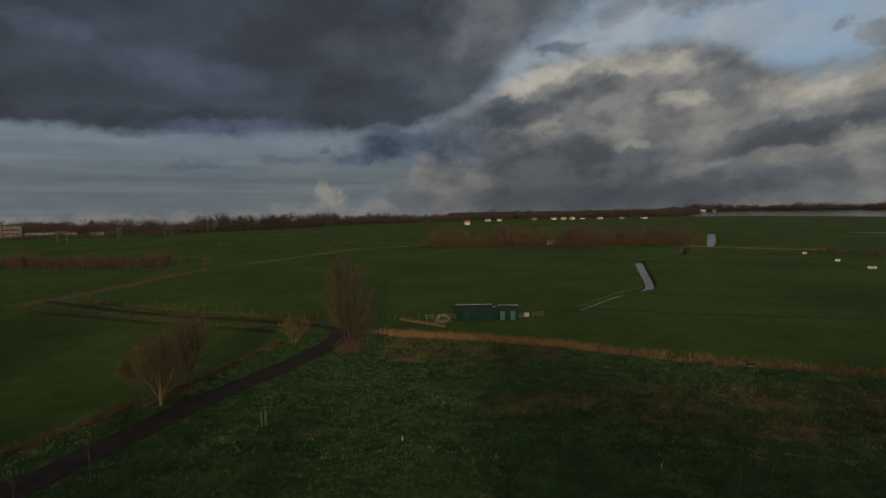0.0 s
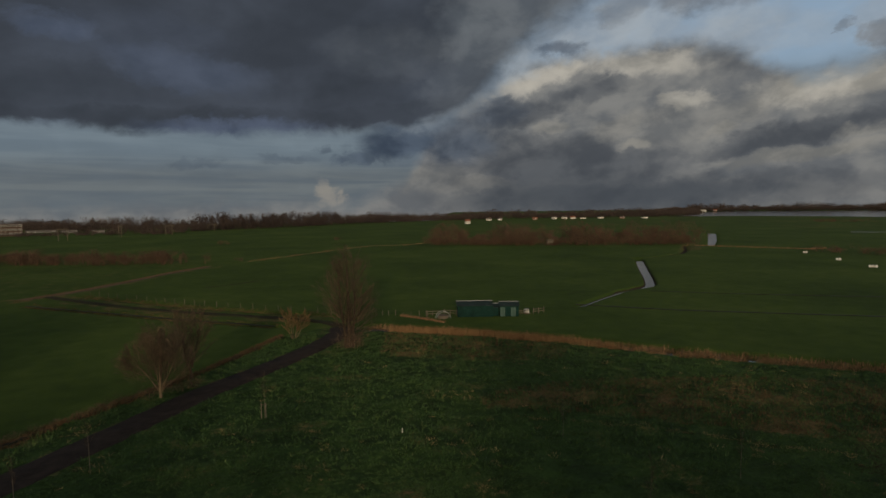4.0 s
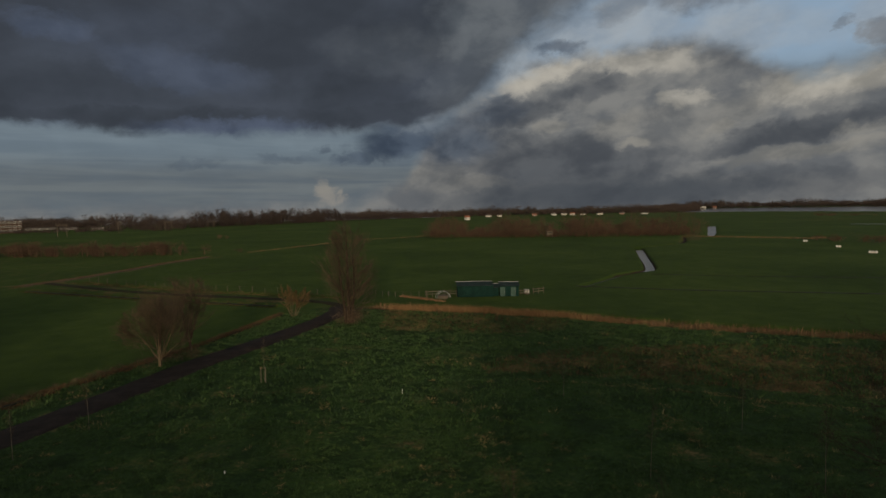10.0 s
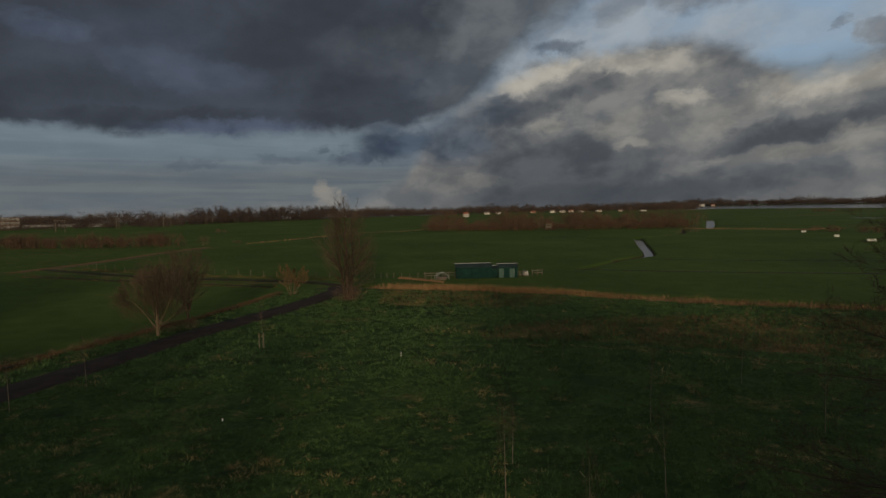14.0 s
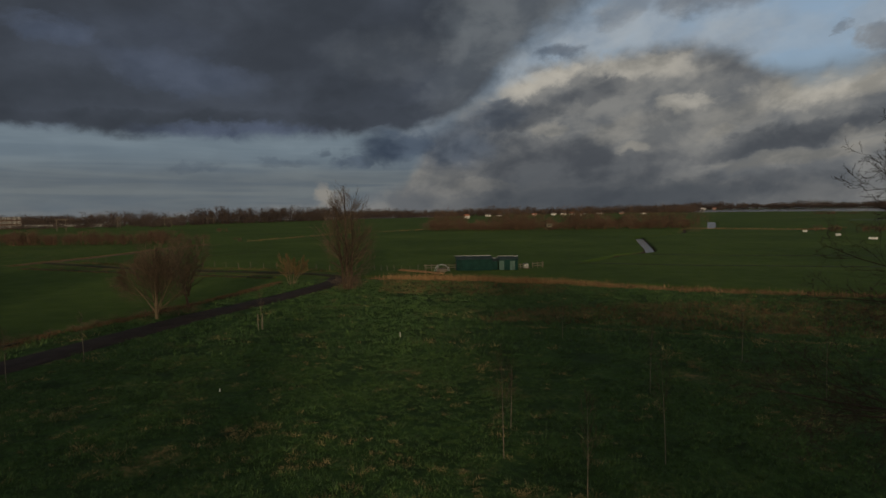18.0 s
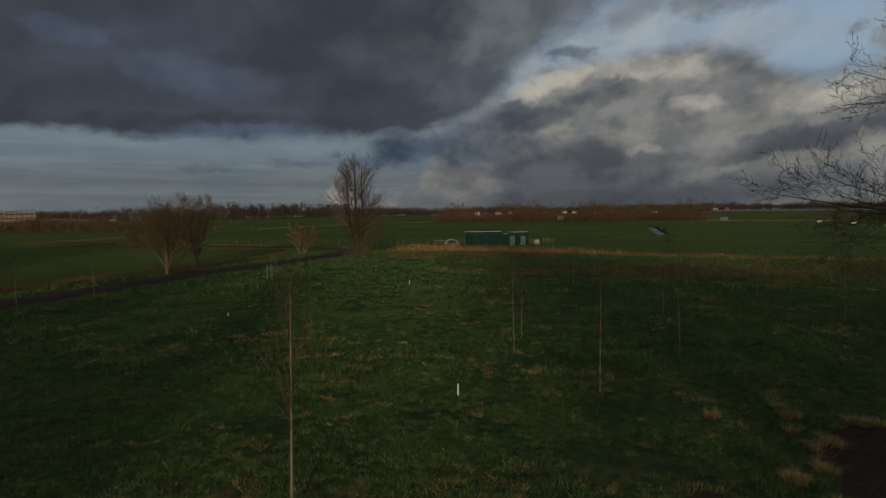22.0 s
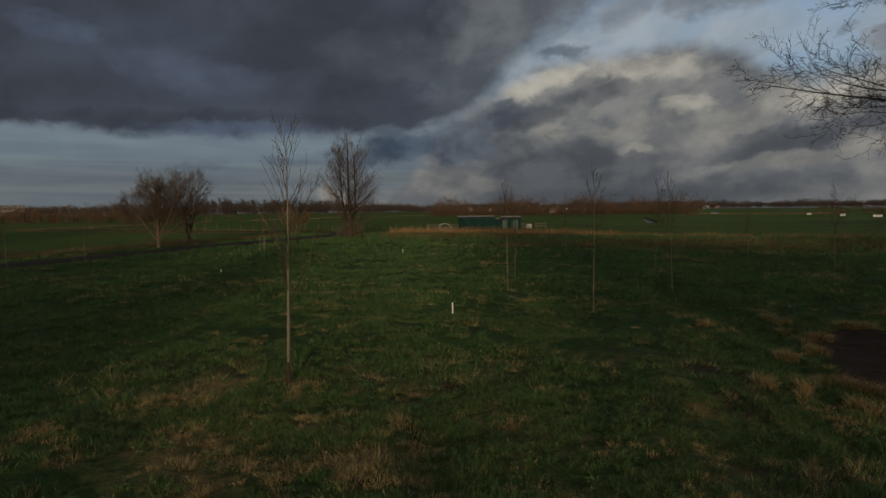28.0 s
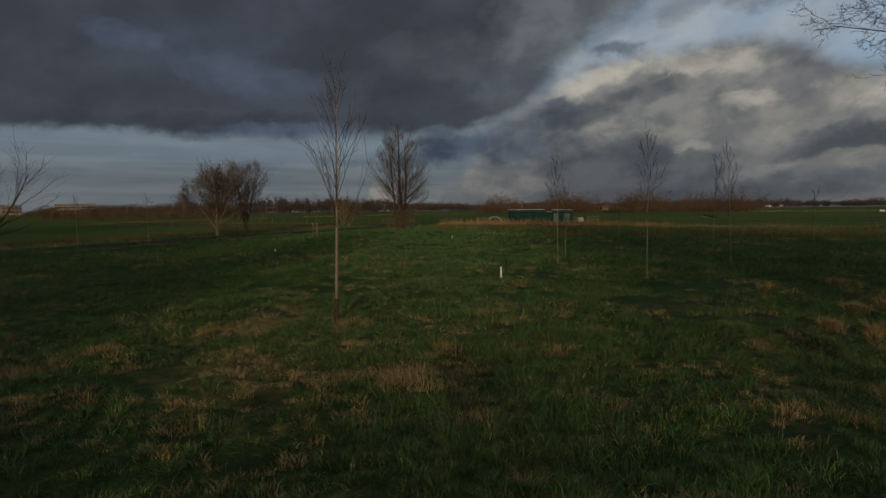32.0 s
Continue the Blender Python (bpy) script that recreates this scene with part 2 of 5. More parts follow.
    # fine billows in every cloud
    grain = N.add("ShaderNodeMix", data_type="RGBA", blend_type="MULTIPLY")
    grain.inputs["Factor"].default_value = 1.0
    N.link(col, grain.inputs[6])
    k = N.math("MULTIPLY_ADD", N.math("SUBTRACT", fine, 0.5), 0.20, 1.01)
    N.link(N.vec(k, k, k), grain.inputs[7])
    col = grain.outputs[2]
    # the bright sky round the sun, behind the view, and thinner cloud overhead
    sunny = N.mix(N.step(puff, 0.38, 0.62), clear.outputs[2], tuple(1.1 * q for q in c(235, 226, 206)))
    col = N.mix(N.step(y, 0.25, -0.5), col, sunny)
    col = N.mix(N.math("MULTIPLY", N.step(el, 30.0, 55.0), 0.8), col, N.mix(N.step(puff, 0.4, 0.6), c(110, 119, 134), c(142, 144, 147)))
    bg, out = N.add("ShaderNodeBackground"), N.add("ShaderNodeOutputWorld")
    N.link(col, bg.inputs[0])
    N.link(bg.outputs[0], out.inputs[0])


make_world()


# ---------------------------------------------------------------- materials
def material(name, build, rough=0.85, spec=0.3):
    m = bpy.data.materials.new(name)
    m.use_nodes = True
    N = Nodes(m.node_tree)
    b = m.node_tree.nodes["Principled BSDF"]
    b.inputs["Roughness"].default_value = rough
    b.inputs["Specular IOR Level"].default_value = spec
    build(N, b)
    return m


def where(N):
    return N.add("ShaderNodeNewGeometry").outputs["Position"]


def bump(N, b, height, strength=0.5, distance=0.05):
    n = N.add("ShaderNodeBump")
    n.inputs["Strength"].default_value, n.inputs["Distance"].default_value = strength, distance
    N.link(height, n.inputs["Height"])
    N.link(n.outputs[0], b.inputs["Normal"])


def speckled(name, stops, scale=6.0, rough=0.85, relief=0.4, spec=0.25, stretch=None):
    """A surface whose colour wanders between stops at two scales."""
    def build(N, b):
        v = N.add("ShaderNodeTexCoord").outputs["Object"]
        if stretch:
            mp = N.add("ShaderNodeMapping")
            mp.inputs["Scale"].default_value = stretch
            N.link(v, mp.inputs[0])
            v = mp.outputs[0]
        f = N.math("ADD", N.math("MULTIPLY", N.noise(v, scale, 5), 0.65), N.math("MULTIPLY", N.noise(v, scale * 7, 4), 0.35))
        f = N.math("ADD", f, N.math("MULTIPLY", N.math("SUBTRACT", N.add("ShaderNodeObjectInfo").outputs["Random"], 0.5), 0.12))
        N.link(N.ramp(f, stops), b.inputs["Base Color"])
        bump(N, b, N.noise(v, scale * 5, 5), relief, 0.03)
    return material(name, build, rough, spec)


def island_mix(name, stops, rough=0.8, spec=0.2):
    """Leaves, stems and twigs: each one has its own tone."""
    def build(N, b):
        r = N.add("ShaderNodeNewGeometry").outputs["Random Per Island"]
        f = N.math("ADD", N.math("MULTIPLY", r, 0.6), N.math("MULTIPLY", N.noise(where(N), 0.35, 3), 0.4))
        N.link(N.ramp(f, stops), b.inputs["Base Color"])
    return material(name, build, rough, spec)


def attr(N, name):
    return N.add("ShaderNodeAttribute", attribute_name=name).outputs["Fac"]


def ground_build(N, b):
    v = where(N)
    big, mid, small = N.noise(v, 0.03, 7, 0.62), N.noise(v, 0.35, 5), N.noise(v, 4.0, 5, 0.65)
    rough_grass = N.ramp(N.math("ADD", N.math("MULTIPLY", mid, 0.5), N.math("MULTIPLY", small, 0.5)),
                         [(0.32, (0.012, 0.019, 0.007)), (0.46, (0.022, 0.043, 0.012)), (0.60, (0.040, 0.076, 0.019)), (0.8, (0.075, 0.090, 0.032))])
    pasture = N.ramp(N.math("ADD", N.math("MULTIPLY", big, 0.55), N.math("ADD", N.math("MULTIPLY", mid, 0.3), N.math("MULTIPLY", small, 0.15))),
                     [(0.36, (0.025, 0.046, 0.0085)), (0.48, (0.041, 0.069, 0.012)), (0.58, (0.057, 0.087, 0.016)), (0.68, (0.085, 0.100, 0.024))])
    dry = N.ramp(N.math("ADD", N.math("MULTIPLY", mid, 0.45), N.math("MULTIPLY", small, 0.55)),
                 [(0.3, (0.045, 0.032, 0.015)), (0.5, (0.105, 0.072, 0.032)), (0.72, (0.20, 0.14, 0.062))])
    mud = N.ramp(small, [(0.3, (0.016, 0.011, 0.008)), (0.7, (0.045, 0.030, 0.021))])
    jitter = N.math("MULTIPLY", N.math("SUBTRACT", N.math("ADD", mid, N.math("MULTIPLY", N.math("SUBTRACT", small, 0.5), 0.6)), 0.5), 1.3)
    col = N.mix(N.step(attr(N, "pasture"), 0.35, 0.65), rough_grass, pasture)
    col = N.mix(N.step(N.math("ADD", attr(N, "dry"), jitter), 0.42, 0.85), col, dry)
    col = N.mix(N.step(N.math("ADD", attr(N, "mud"), N.math("MULTIPLY", jitter, 0.5)), 0.4, 0.7), col, mud)
    N.link(col, b.inputs["Base Color"])
    n1 = N.add("ShaderNodeBump")
    n1.inputs["Strength"].default_value, n1.inputs["Distance"].default_value = 0.9, 0.4
    N.link(N.math("ADD", N.math("MULTIPLY", N.noise(v, 1.6, 6, 0.65), 0.7), N.math("MULTIPLY", N.noise(v, 9.0, 4, 0.7), 0.3)), n1.inputs["Height"])
    N.link(n1.outputs[0], b.inputs["Normal"])


def grass_build(N, b):
    r = N.add("ShaderNodeNewGeometry").outputs["Random Per Island"]
    v = where(N)
    f = N.math("ADD", N.math("MULTIPLY", r, 0.46), N.math("ADD", N.math("MULTIPLY", N.noise(v, 1.9, 3), 0.29), N.math("MULTIPLY", N.noise(v, 0.3, 3), 0.25)))
    N.link(N.ramp(f, [(0.28, (0.015, 0.028, 0.009)), (0.42, (0.024, 0.056, 0.012)), (0.56, (0.038, 0.086, 0.016)), (0.70, (0.070, 0.125, 0.024)), (0.82, (0.13, 0.14, 0.040))]), b.inputs["Base Color"])


MAT = {
    "ground": material("meadow", ground_build, 0.95, 0.1),
    "road": speckled("wet_tarmac", [(0.3, (0.016, 0.012, 0.010)), (0.55, (0.034, 0.026, 0.021)), (0.75, (0.064, 0.050, 0.040))], 1.2, 0.9, 0.5, 0.12),
    "track": speckled("gravel_track", [(0.3, (0.06, 0.042, 0.027)), (0.6, (0.105, 0.078, 0.052)), (0.8, (0.16, 0.125, 0.09))], 0.8, 0.95, 0.5),
    "lane": speckled("overgrown_lane", [(0.3, (0.016, 0.012, 0.009)), (0.5, (0.030, 0.026, 0.014)), (0.7, (0.035, 0.052, 0.016))], 0.9, 0.95, 0.5, 0.1),
    "wet": speckled("wet_dark_soil", [(0.3, (0.008, 0.008, 0.005)), (0.6, (0.016, 0.017, 0.009)), (0.8, (0.03, 0.034, 0.014))], 1.3, 0.7, 0.5, 0.2),
    "bark": speckled("grey_brown_bark", [(0.3, (0.026, 0.019, 0.013)), (0.55, (0.058, 0.042, 0.028)), (0.8, (0.11, 0.083, 0.056))], 5, 0.9, 0.8, 0.15, (1, 1, 0.25)),
    "pale_bark": speckled("pale_willow_bark", [(0.3, (0.085, 0.06, 0.036)), (0.55, (0.155, 0.115, 0.07)), (0.8, (0.25, 0.19, 0.12))], 4, 0.85, 0.6, 0.2, (1, 1, 0.3)),
    "birch": speckled("smooth_grey_bark", [(0.3, (0.08, 0.066, 0.048)), (0.55, (0.17, 0.142, 0.105)), (0.8, (0.28, 0.243, 0.185))], 7, 0.7, 0.4, 0.25, (1, 1, 0.4)),
    "dark_bark": speckled("dark_oak_bark", [(0.3, (0.018, 0.013, 0.010)), (0.55, (0.040, 0.030, 0.022)), (0.8, (0.075, 0.058, 0.043))], 6, 0.9, 0.7, 0.15),
    "twigs": island_mix("brown_twigs", [(0.2, (0.030, 0.021, 0.014)), (0.5, (0.075, 0.052, 0.034)), (0.8, (0.16, 0.115, 0.075))]),
    "gold_twigs": island_mix("golden_willow_twigs", [(0.2, (0.07, 0.042, 0.018)), (0.5, (0.13, 0.082, 0.034)), (0.8, (0.20, 0.13, 0.055))]),
    "wood": island_mix("far_wood_twigs", [(0.2, (0.032, 0.021, 0.014)), (0.5, (0.066, 0.041, 0.026)), (0.8, (0.115, 0.072, 0.045))]),
    "far_wood": island_mix("distant_wood", [(0.2, (0.024, 0.019, 0.018)), (0.5, (0.044, 0.034, 0.030)), (0.8, (0.078, 0.056, 0.045))]),
    "reed": island_mix("dry_reed", [(0.15, (0.10, 0.052, 0.022)), (0.5, (0.22, 0.125, 0.056)), (0.85, (0.36, 0.225, 0.11))]),
    "reed_dull": island_mix("dull_brown_reed", [(0.15, (0.06, 0.034, 0.016)), (0.5, (0.15, 0.088, 0.044)), (0.85, (0.32, 0.20, 0.11))]),
    "grass": material("grass_blades", grass_build, 0.62, 0.35),
    "straw": island_mix("dead_grass", [(0.2, (0.08, 0.056, 0.024)), (0.5, (0.20, 0.148, 0.064)), (0.85, (0.36, 0.285, 0.135))], 0.75),
    "weed": island_mix("dark_weeds", [(0.2, (0.05, 0.03, 0.016)), (0.6, (0.10, 0.062, 0.03)), (0.9, (0.17, 0.115, 0.055))]),
    "white": speckled("white_paint", [(0.3, (0.50, 0.49, 0.46)), (0.6, (0.66, 0.65, 0.62)), (0.8, (0.76, 0.75, 0.72))], 4, 0.6, 0.2),
    "cream": speckled("pale_render", [(0.3, (0.48, 0.45, 0.40)), (0.6, (0.62, 0.59, 0.53)), (0.8, (0.70, 0.67, 0.61))], 0.6, 0.8, 0.2),
    "brick": speckled("brown_brick", [(0.3, (0.16, 0.085, 0.06)), (0.6, (0.25, 0.14, 0.10)), (0.8, (0.33, 0.2, 0.15))], 0.8, 0.9, 0.3),
    "brick_dark": speckled("dark_brick", [(0.3, (0.05, 0.035, 0.028)), (0.6, (0.085, 0.06, 0.048)), (0.8, (0.12, 0.09, 0.07))], 0.8, 0.9, 0.3),
    "dull": speckled("dull_pale_boards", [(0.3, (0.08, 0.08, 0.078)), (0.6, (0.12, 0.117, 0.113)), (0.8, (0.17, 0.166, 0.16))], 0.5, 0.85, 0.2),
    "concrete": speckled("grey_concrete", [(0.3, (0.05, 0.047, 0.045)), (0.6, (0.075, 0.071, 0.068)), (0.8, (0.11, 0.105, 0.10))], 0.5, 0.85, 0.2),
    "tiles": speckled("dark_roof_tiles", [(0.3, (0.04, 0.034, 0.032)), (0.6, (0.075, 0.06, 0.055)), (0.8, (0.12, 0.09, 0.08))], 0.7, 0.8, 0.4),
    "red_tiles": speckled("orange_roof_tiles", [(0.3, (0.16, 0.06, 0.035)), (0.6, (0.25, 0.10, 0.06)), (0.8, (0.33, 0.15, 0.09))], 0.7, 0.8, 0.4),
    "window": speckled("dark_panes", [(0.3, (0.015, 0.018, 0.022)), (0.7, (0.03, 0.035, 0.04))], 1, 0.1, 0.0, 0.6),
    "green_sheet": speckled("green_sheeting", [(0.3, (0.004, 0.016, 0.013)), (0.55, (0.007, 0.029, 0.024)), (0.8, (0.016, 0.05, 0.042))], 1.1, 0.8, 0.3, 0.1),
    "green_pale": speckled("weathered_green_door", [(0.3, (0.02, 0.05, 0.04)), (0.55, (0.038, 0.08, 0.065)), (0.8, (0.08, 0.13, 0.11))], 2, 0.6, 0.3),
    "roof_sheet": speckled("corrugated_roof", [(0.3, (0.012, 0.022, 0.019)), (0.55, (0.025, 0.04, 0.036)), (0.8, (0.09, 0.10, 0.10))], 0.9, 0.8, 0.3, 0.1),
    "timber": speckled("weathered_timber", [(0.3, (0.06, 0.05, 0.037)), (0.55, (0.12, 0.10, 0.075)), (0.8, (0.21, 0.18, 0.14))], 5, 0.9, 0.5, 0.2, (1, 1, 0.2)),
    "steel": speckled("galvanised_steel", [(0.3, (0.20, 0.21, 0.21)), (0.7, (0.34, 0.35, 0.35))], 3, 0.5, 0.1, 0.5),
    "wrap": speckled("white_film_wrap", [(0.3, (0.28, 0.28, 0.26)), (0.5, (0.42, 0.42, 0.39)), (0.7, (0.60, 0.60, 0.57))], 3, 0.4, 0.4, 0.5),
}


def water_build(N, b):
    b.inputs["Base Color"].default_value = (0.02, 0.024, 0.022, 1)
    bump(N, b, N.noise(where(N), 1.3, 4, 0.6), 0.12, 0.03)


MAT["water"] = material("grey_water", water_build, 0.12, 0.5)


# ---------------------------------------------------------------- mesh helpers
def mesh_of(name, verts, faces, mat):
    me = bpy.data.meshes.new(name)
    me.from_pydata(verts, [], faces)
    me.materials.append(mat)
    me.update()
    return me


def tri_mesh(name, verts, tris, mat):
    """A mesh out of numpy arrays of points and triangles."""
    me = bpy.data.meshes.new(name)
    verts, tris = np.asarray(verts, np.float32), np.asarray(tris, np.int32)
    me.vertices.add(len(verts))
    me.vertices.foreach_set("co", verts.ravel())
    me.loops.add(tris.size)
    me.loops.foreach_set("vertex_index", tris.ravel())
    me.polygons.add(len(tris))
    me.polygons.foreach_set("loop_start", np.arange(0, tris.size, 3, dtype=np.int32))
    me.materials.append(mat)
    me.update(calc_edges=True)
    return me


def put(name, me, parent=None, label="", at=None):
    ob = new(name, me)
    if parent:
        ob.parent = parent
    if at:
        ob.location = at
    if label:
        ob["label"] = label
    return ob


def part(name, bm, mat, parent, label=""):
    me = bpy.data.meshes.new(name)
    bm.to_mesh(me)
    bm.free()
    me.materials.append(MAT[mat] if isinstance(mat, str) else mat)
    return put(name, me, parent, label)


def box(sx, sy, sz, x=0, y=0, z=0, bevel=0.0, turn=0.0):
    """A bevelled block on the height z."""
    bm = bmesh.new()
    bmesh.ops.create_cube(bm, size=1, matrix=Matrix.Translation((x, y, z + sz / 2)) @ Matrix.Rotation(turn, 4, "Z") @ Matrix.Diagonal((sx, sy, sz, 1)))
    if bevel:
        bmesh.ops.bevel(bm, geom=bm.edges[:], offset=bevel, segments=1, affect="EDGES")
    return bm


def rod(r, h, x=0, y=0, z=0, r2=None, sides=8):
    bm = bmesh.new()
    bmesh.ops.create_cone(bm, cap_ends=True, segments=sides, radius1=r, radius2=r if r2 is None else r2, depth=h, matrix=Matrix.Translation((x, y, z + h / 2)))
    return bm


def smooth(v, lo, hi):
    t = np.clip((np.asarray(v, float) - lo) / (hi - lo), 0, 1)
    return t * t * (3 - 2 * t)


def to_line(x, y, line):
    """Distance of points from a line of straight pieces."""
    best = np.full(np.shape(x), 1e9)
    for (ax, ay), (bx, by) in zip(line, line[1:]):
        dx, dy = bx - ax, by - ay
        t = np.clip(((x - ax) * dx + (y - ay) * dy) / (dx * dx + dy * dy), 0, 1)
        best = np.minimum(best, np.hypot(x - ax - t * dx, y - ay - t * dy))
    return best


def inside(x, y, poly):
    hit = np.zeros(np.shape(x), bool)
    for (ax, ay), (bx, by) in zip(poly, poly[1:] + poly[:1]):
        cross = (ay > y) != (by > y)
        hit ^= cross & (x < (bx - ax) * (y - ay) / ((by - ay) or 1e-9) + ax)
    return hit


def wobble(x, y, s, seed=0.0):
    """Cheap smooth unevenness between about -1 and 1."""
    return (np.sin(x / s * 1.9 + seed + 1.3 * np.sin(y / s * 0.8 + seed)) + np.sin(y / s * 2.3 - seed * 2 + 1.1 * np.sin(x / s * 1.1))) / 2


LATTICE = np.random.default_rng(123).uniform(-1, 1, (256, 256))


def patchy(x, y, s, seed=0):
    """Irregular smooth unevenness between -1 and 1, patches about s metres wide."""
    u, v = np.asarray(x, float) / s + 17.3 * seed, np.asarray(y, float) / s + 9.1 * seed
    u, v = u * 0.92 + v * 0.39, v * 0.92 - u * 0.39
    i, j = np.floor(u).astype(int), np.floor(v).astype(int)
    f, g = u - i, v - j
    f, g = f * f * (3 - 2 * f), g * g * (3 - 2 * g)
    i, j, i1, j1 = i % 256, j % 256, (i + 1) % 256, (j + 1) % 256
    return (LATTICE[i, j] * (1 - f) + LATTICE[i1, j] * f) * (1 - g) + (LATTICE[i, j1] * (1 - f) + LATTICE[i1, j1] * f) * g


# ---------------------------------------------------------------- plan
ROAD = [(-33.5, 31.0), (-30.2, 41.6), (-28.0, 49.2), (-25.4, 59.0), (-20.5, 71.0), (-17.3, 81.0), (-15.9, 88.0), (-16.6, 92.0)]
LANE = [(-16.5, 91.4), (-18.6, 96.0), (-27.0, 100.0), (-47.0, 107.0), (-62.0, 113.5), (-80.0, 124.0), (-88.0, 129.0)]
DITCH_LEFT = [(-44.0, 27.0), (-36.0, 46.4), (-34.0, 51.9), (-31.5, 58.0), (-28.8, 66.0), (-26.5, 76.0), (-24.5, 86.0)]
DITCH_A = [(-83.5, 116.6), (-74.2, 112.4), (-60.3, 106.6), (-47.1, 100.8), (-36.5, 97.0), (-27.4, 93.5)]
DITCH_B = [(-80.2, 128.5), (-62.1, 119.6), (-47.4, 112.0), (-30.9, 106.0), (-16.0, 101.0)]
TRACK = [(-90.0, 124.0), (-86.0, 135.0), (-83.5, 152.0), (-82.0, 172.0), (-77.6, 191.1)]
PALE_LINE = [(-77.0, 192.0), (-58.0, 233.9), (-40.0, 276.0), (-19.2, 287.0), (-9.1, 300.0)]
REED_LINE = [(-12.0, 92.5), (-5.8, 90.6), (4.8, 87.6), (15.6, 83.2), (29.0, 74.8), (40.4, 69.8), (49.0, 66.2), (72.0, 56.0), (110.0, 42.0)]
DITCH_R1 = [(24.0, 111.0), (40.4, 103.7), (57.5, 99.2), (70.7, 95.7), (130.0, 82.0)]
DITCH_R2 = [(43.5, 127.0), (58.8, 121.5), (85.1, 115.3), (150.0, 101.0)]
CHANNEL = [(64.0, 199.0), (56.3, 171.0), (51.1, 151.4), (47.6, 139.5), (45.6, 135.3), (37.6, 128.2), (29.6, 117.5), (24.4, 110.0)]
CREEK = [(63.5, 203.0), (74.0, 209.0), (87.0, 222.0), (96.0, 240.0), (104.0, 262.0)]
FIELD_CUT = [(-58.0, 141.0), (-52.5, 147.0), (-49.0, 153.0)]
MARSH = [(3.0, 58.5), (14.0, 63.0), (32.0, 63.5), (52.0, 59.0), (60.0, 44.0), (34.0, 45.0), (22.0, 49.5), (12.0, 52.5), (3.5, 54.0)]
GOLD = [(-9.5, 88.0), (6.0, 85.0), (16.0, 79.0), (14.0, 72.0), (4.0, 71.5), (-8.5, 74.0)]
PARK = [(-44.0, -60.0), (-44.0, 27.0), (-36.0, 46.4), (-31.5, 58.0), (-26.5, 76.0), (-24.5, 86.0), (-19.0, 92.0), (-5.8, 91.5), (4.8, 88.5), (15.6, 84.0), (29.0, 75.5), (49.0, 67.0), (110.0, 43.0), (200.0, 10.0), (200.0, -60.0)]
LAKE = [(296.0, 815.0), (386.0, 797.0), (437.0, 755.0), (487.0, 668.0), (640.0, 560.0), (1500.0, 500.0), (1900.0, 900.0), (780.0, 1075.0), (560.0, 1190.0), (430.0, 1150.0), (360.0, 900.0)]
INLET = [(113.7, 260.8), (116.2, 260.3), (129.2, 286.4), (161.5, 359.2), (157.0, 360.2)]
RUBBLE = [(91.9, 238.0), (97.9, 230.9), (104.0, 243.0), (121.0, 287.0), (110.0, 281.0), (105.6, 270.2)]
SOIL = [(17.0, 15.5), (11.1, 15.1), (10.2, 15.3), (9.3, 15.0), (8.7, 13.8), (8.0, 12.9), (7.9, 12.2), (7.0, 10.7), (7.0, 10.0), (7.6, 9.4), (17.0, 8.5)]


def height(x, y):
    x, y = np.asarray(x, float), np.asarray(y, float)
    z = -0.45 * smooth(y, 20, 42)
    park = inside(x, y, PARK)
    near = smooth(np.hypot(x, y - 10), 130, 60)
    z = z + near * np.where(park, 0.09 * patchy(x, y, 3.1, 1) + 0.08 * patchy(x, y, 1.1, 2) + 0.06 * patchy(x, y, 0.5, 5) + 0.06 * wobble(x, y, 9.0, 4.0), 0.015 * wobble(x, y, 4.0))
    for line, half, deep in ((DITCH_A, 1.0, 0.6), (DITCH_B, 0.9, 0.5), (REED_LINE, 2.4, 0.7), (CREEK, 1.4, 0.7)):
        z = z - deep * (1 - smooth(to_line(x, y, line), 0.35 * half, 1.25 * half))
    wide = 0.15 + 0.35 * smooth(y, 118, 140)
    z = z - 1.1 * (1 - smooth(to_line(x, y, CHANNEL) - wide, 0.0, 1.2))
    for line, half in ((ROAD, 1.7), (LANE, 1.7), (TRACK, 1.8)):
        near_road = 1 - smooth(to_line(x, y, line), half, half + 1.4)
        z = z * (1 - near_road) + (-0.45 * smooth(y, 20, 42)) * near_road
    far = np.hypot(x, y)
    east = smooth(x, 150, 420)
    west = smooth(x, 60, -120)
    z = z - 40 * (smooth(far, 800, 3500) * (1 - east) * (1 - west) + smooth(far, 1300, 4500) * east) - 110 * smooth(far, 700, 1700) * west
    z = np.where(inside(x, y, LAKE), -1.6, z)
    z = np.where(inside(x, y, INLET), -1.6, z)
    return z


def on_ground(x, y):
    return float(height(np.array([x]), np.array([y]))[0])


def steps(marks):
    """Grid lines from (place, spacing) marks, with the spacing gliding between them."""
    out, v = [marks[0][0]], marks[0][0]
    while v < marks[-1][0]:
        v += float(np.interp(v, [m[0] for m in marks], [m[1] for m in marks]))
        out.append(v)
    return np.array(out)


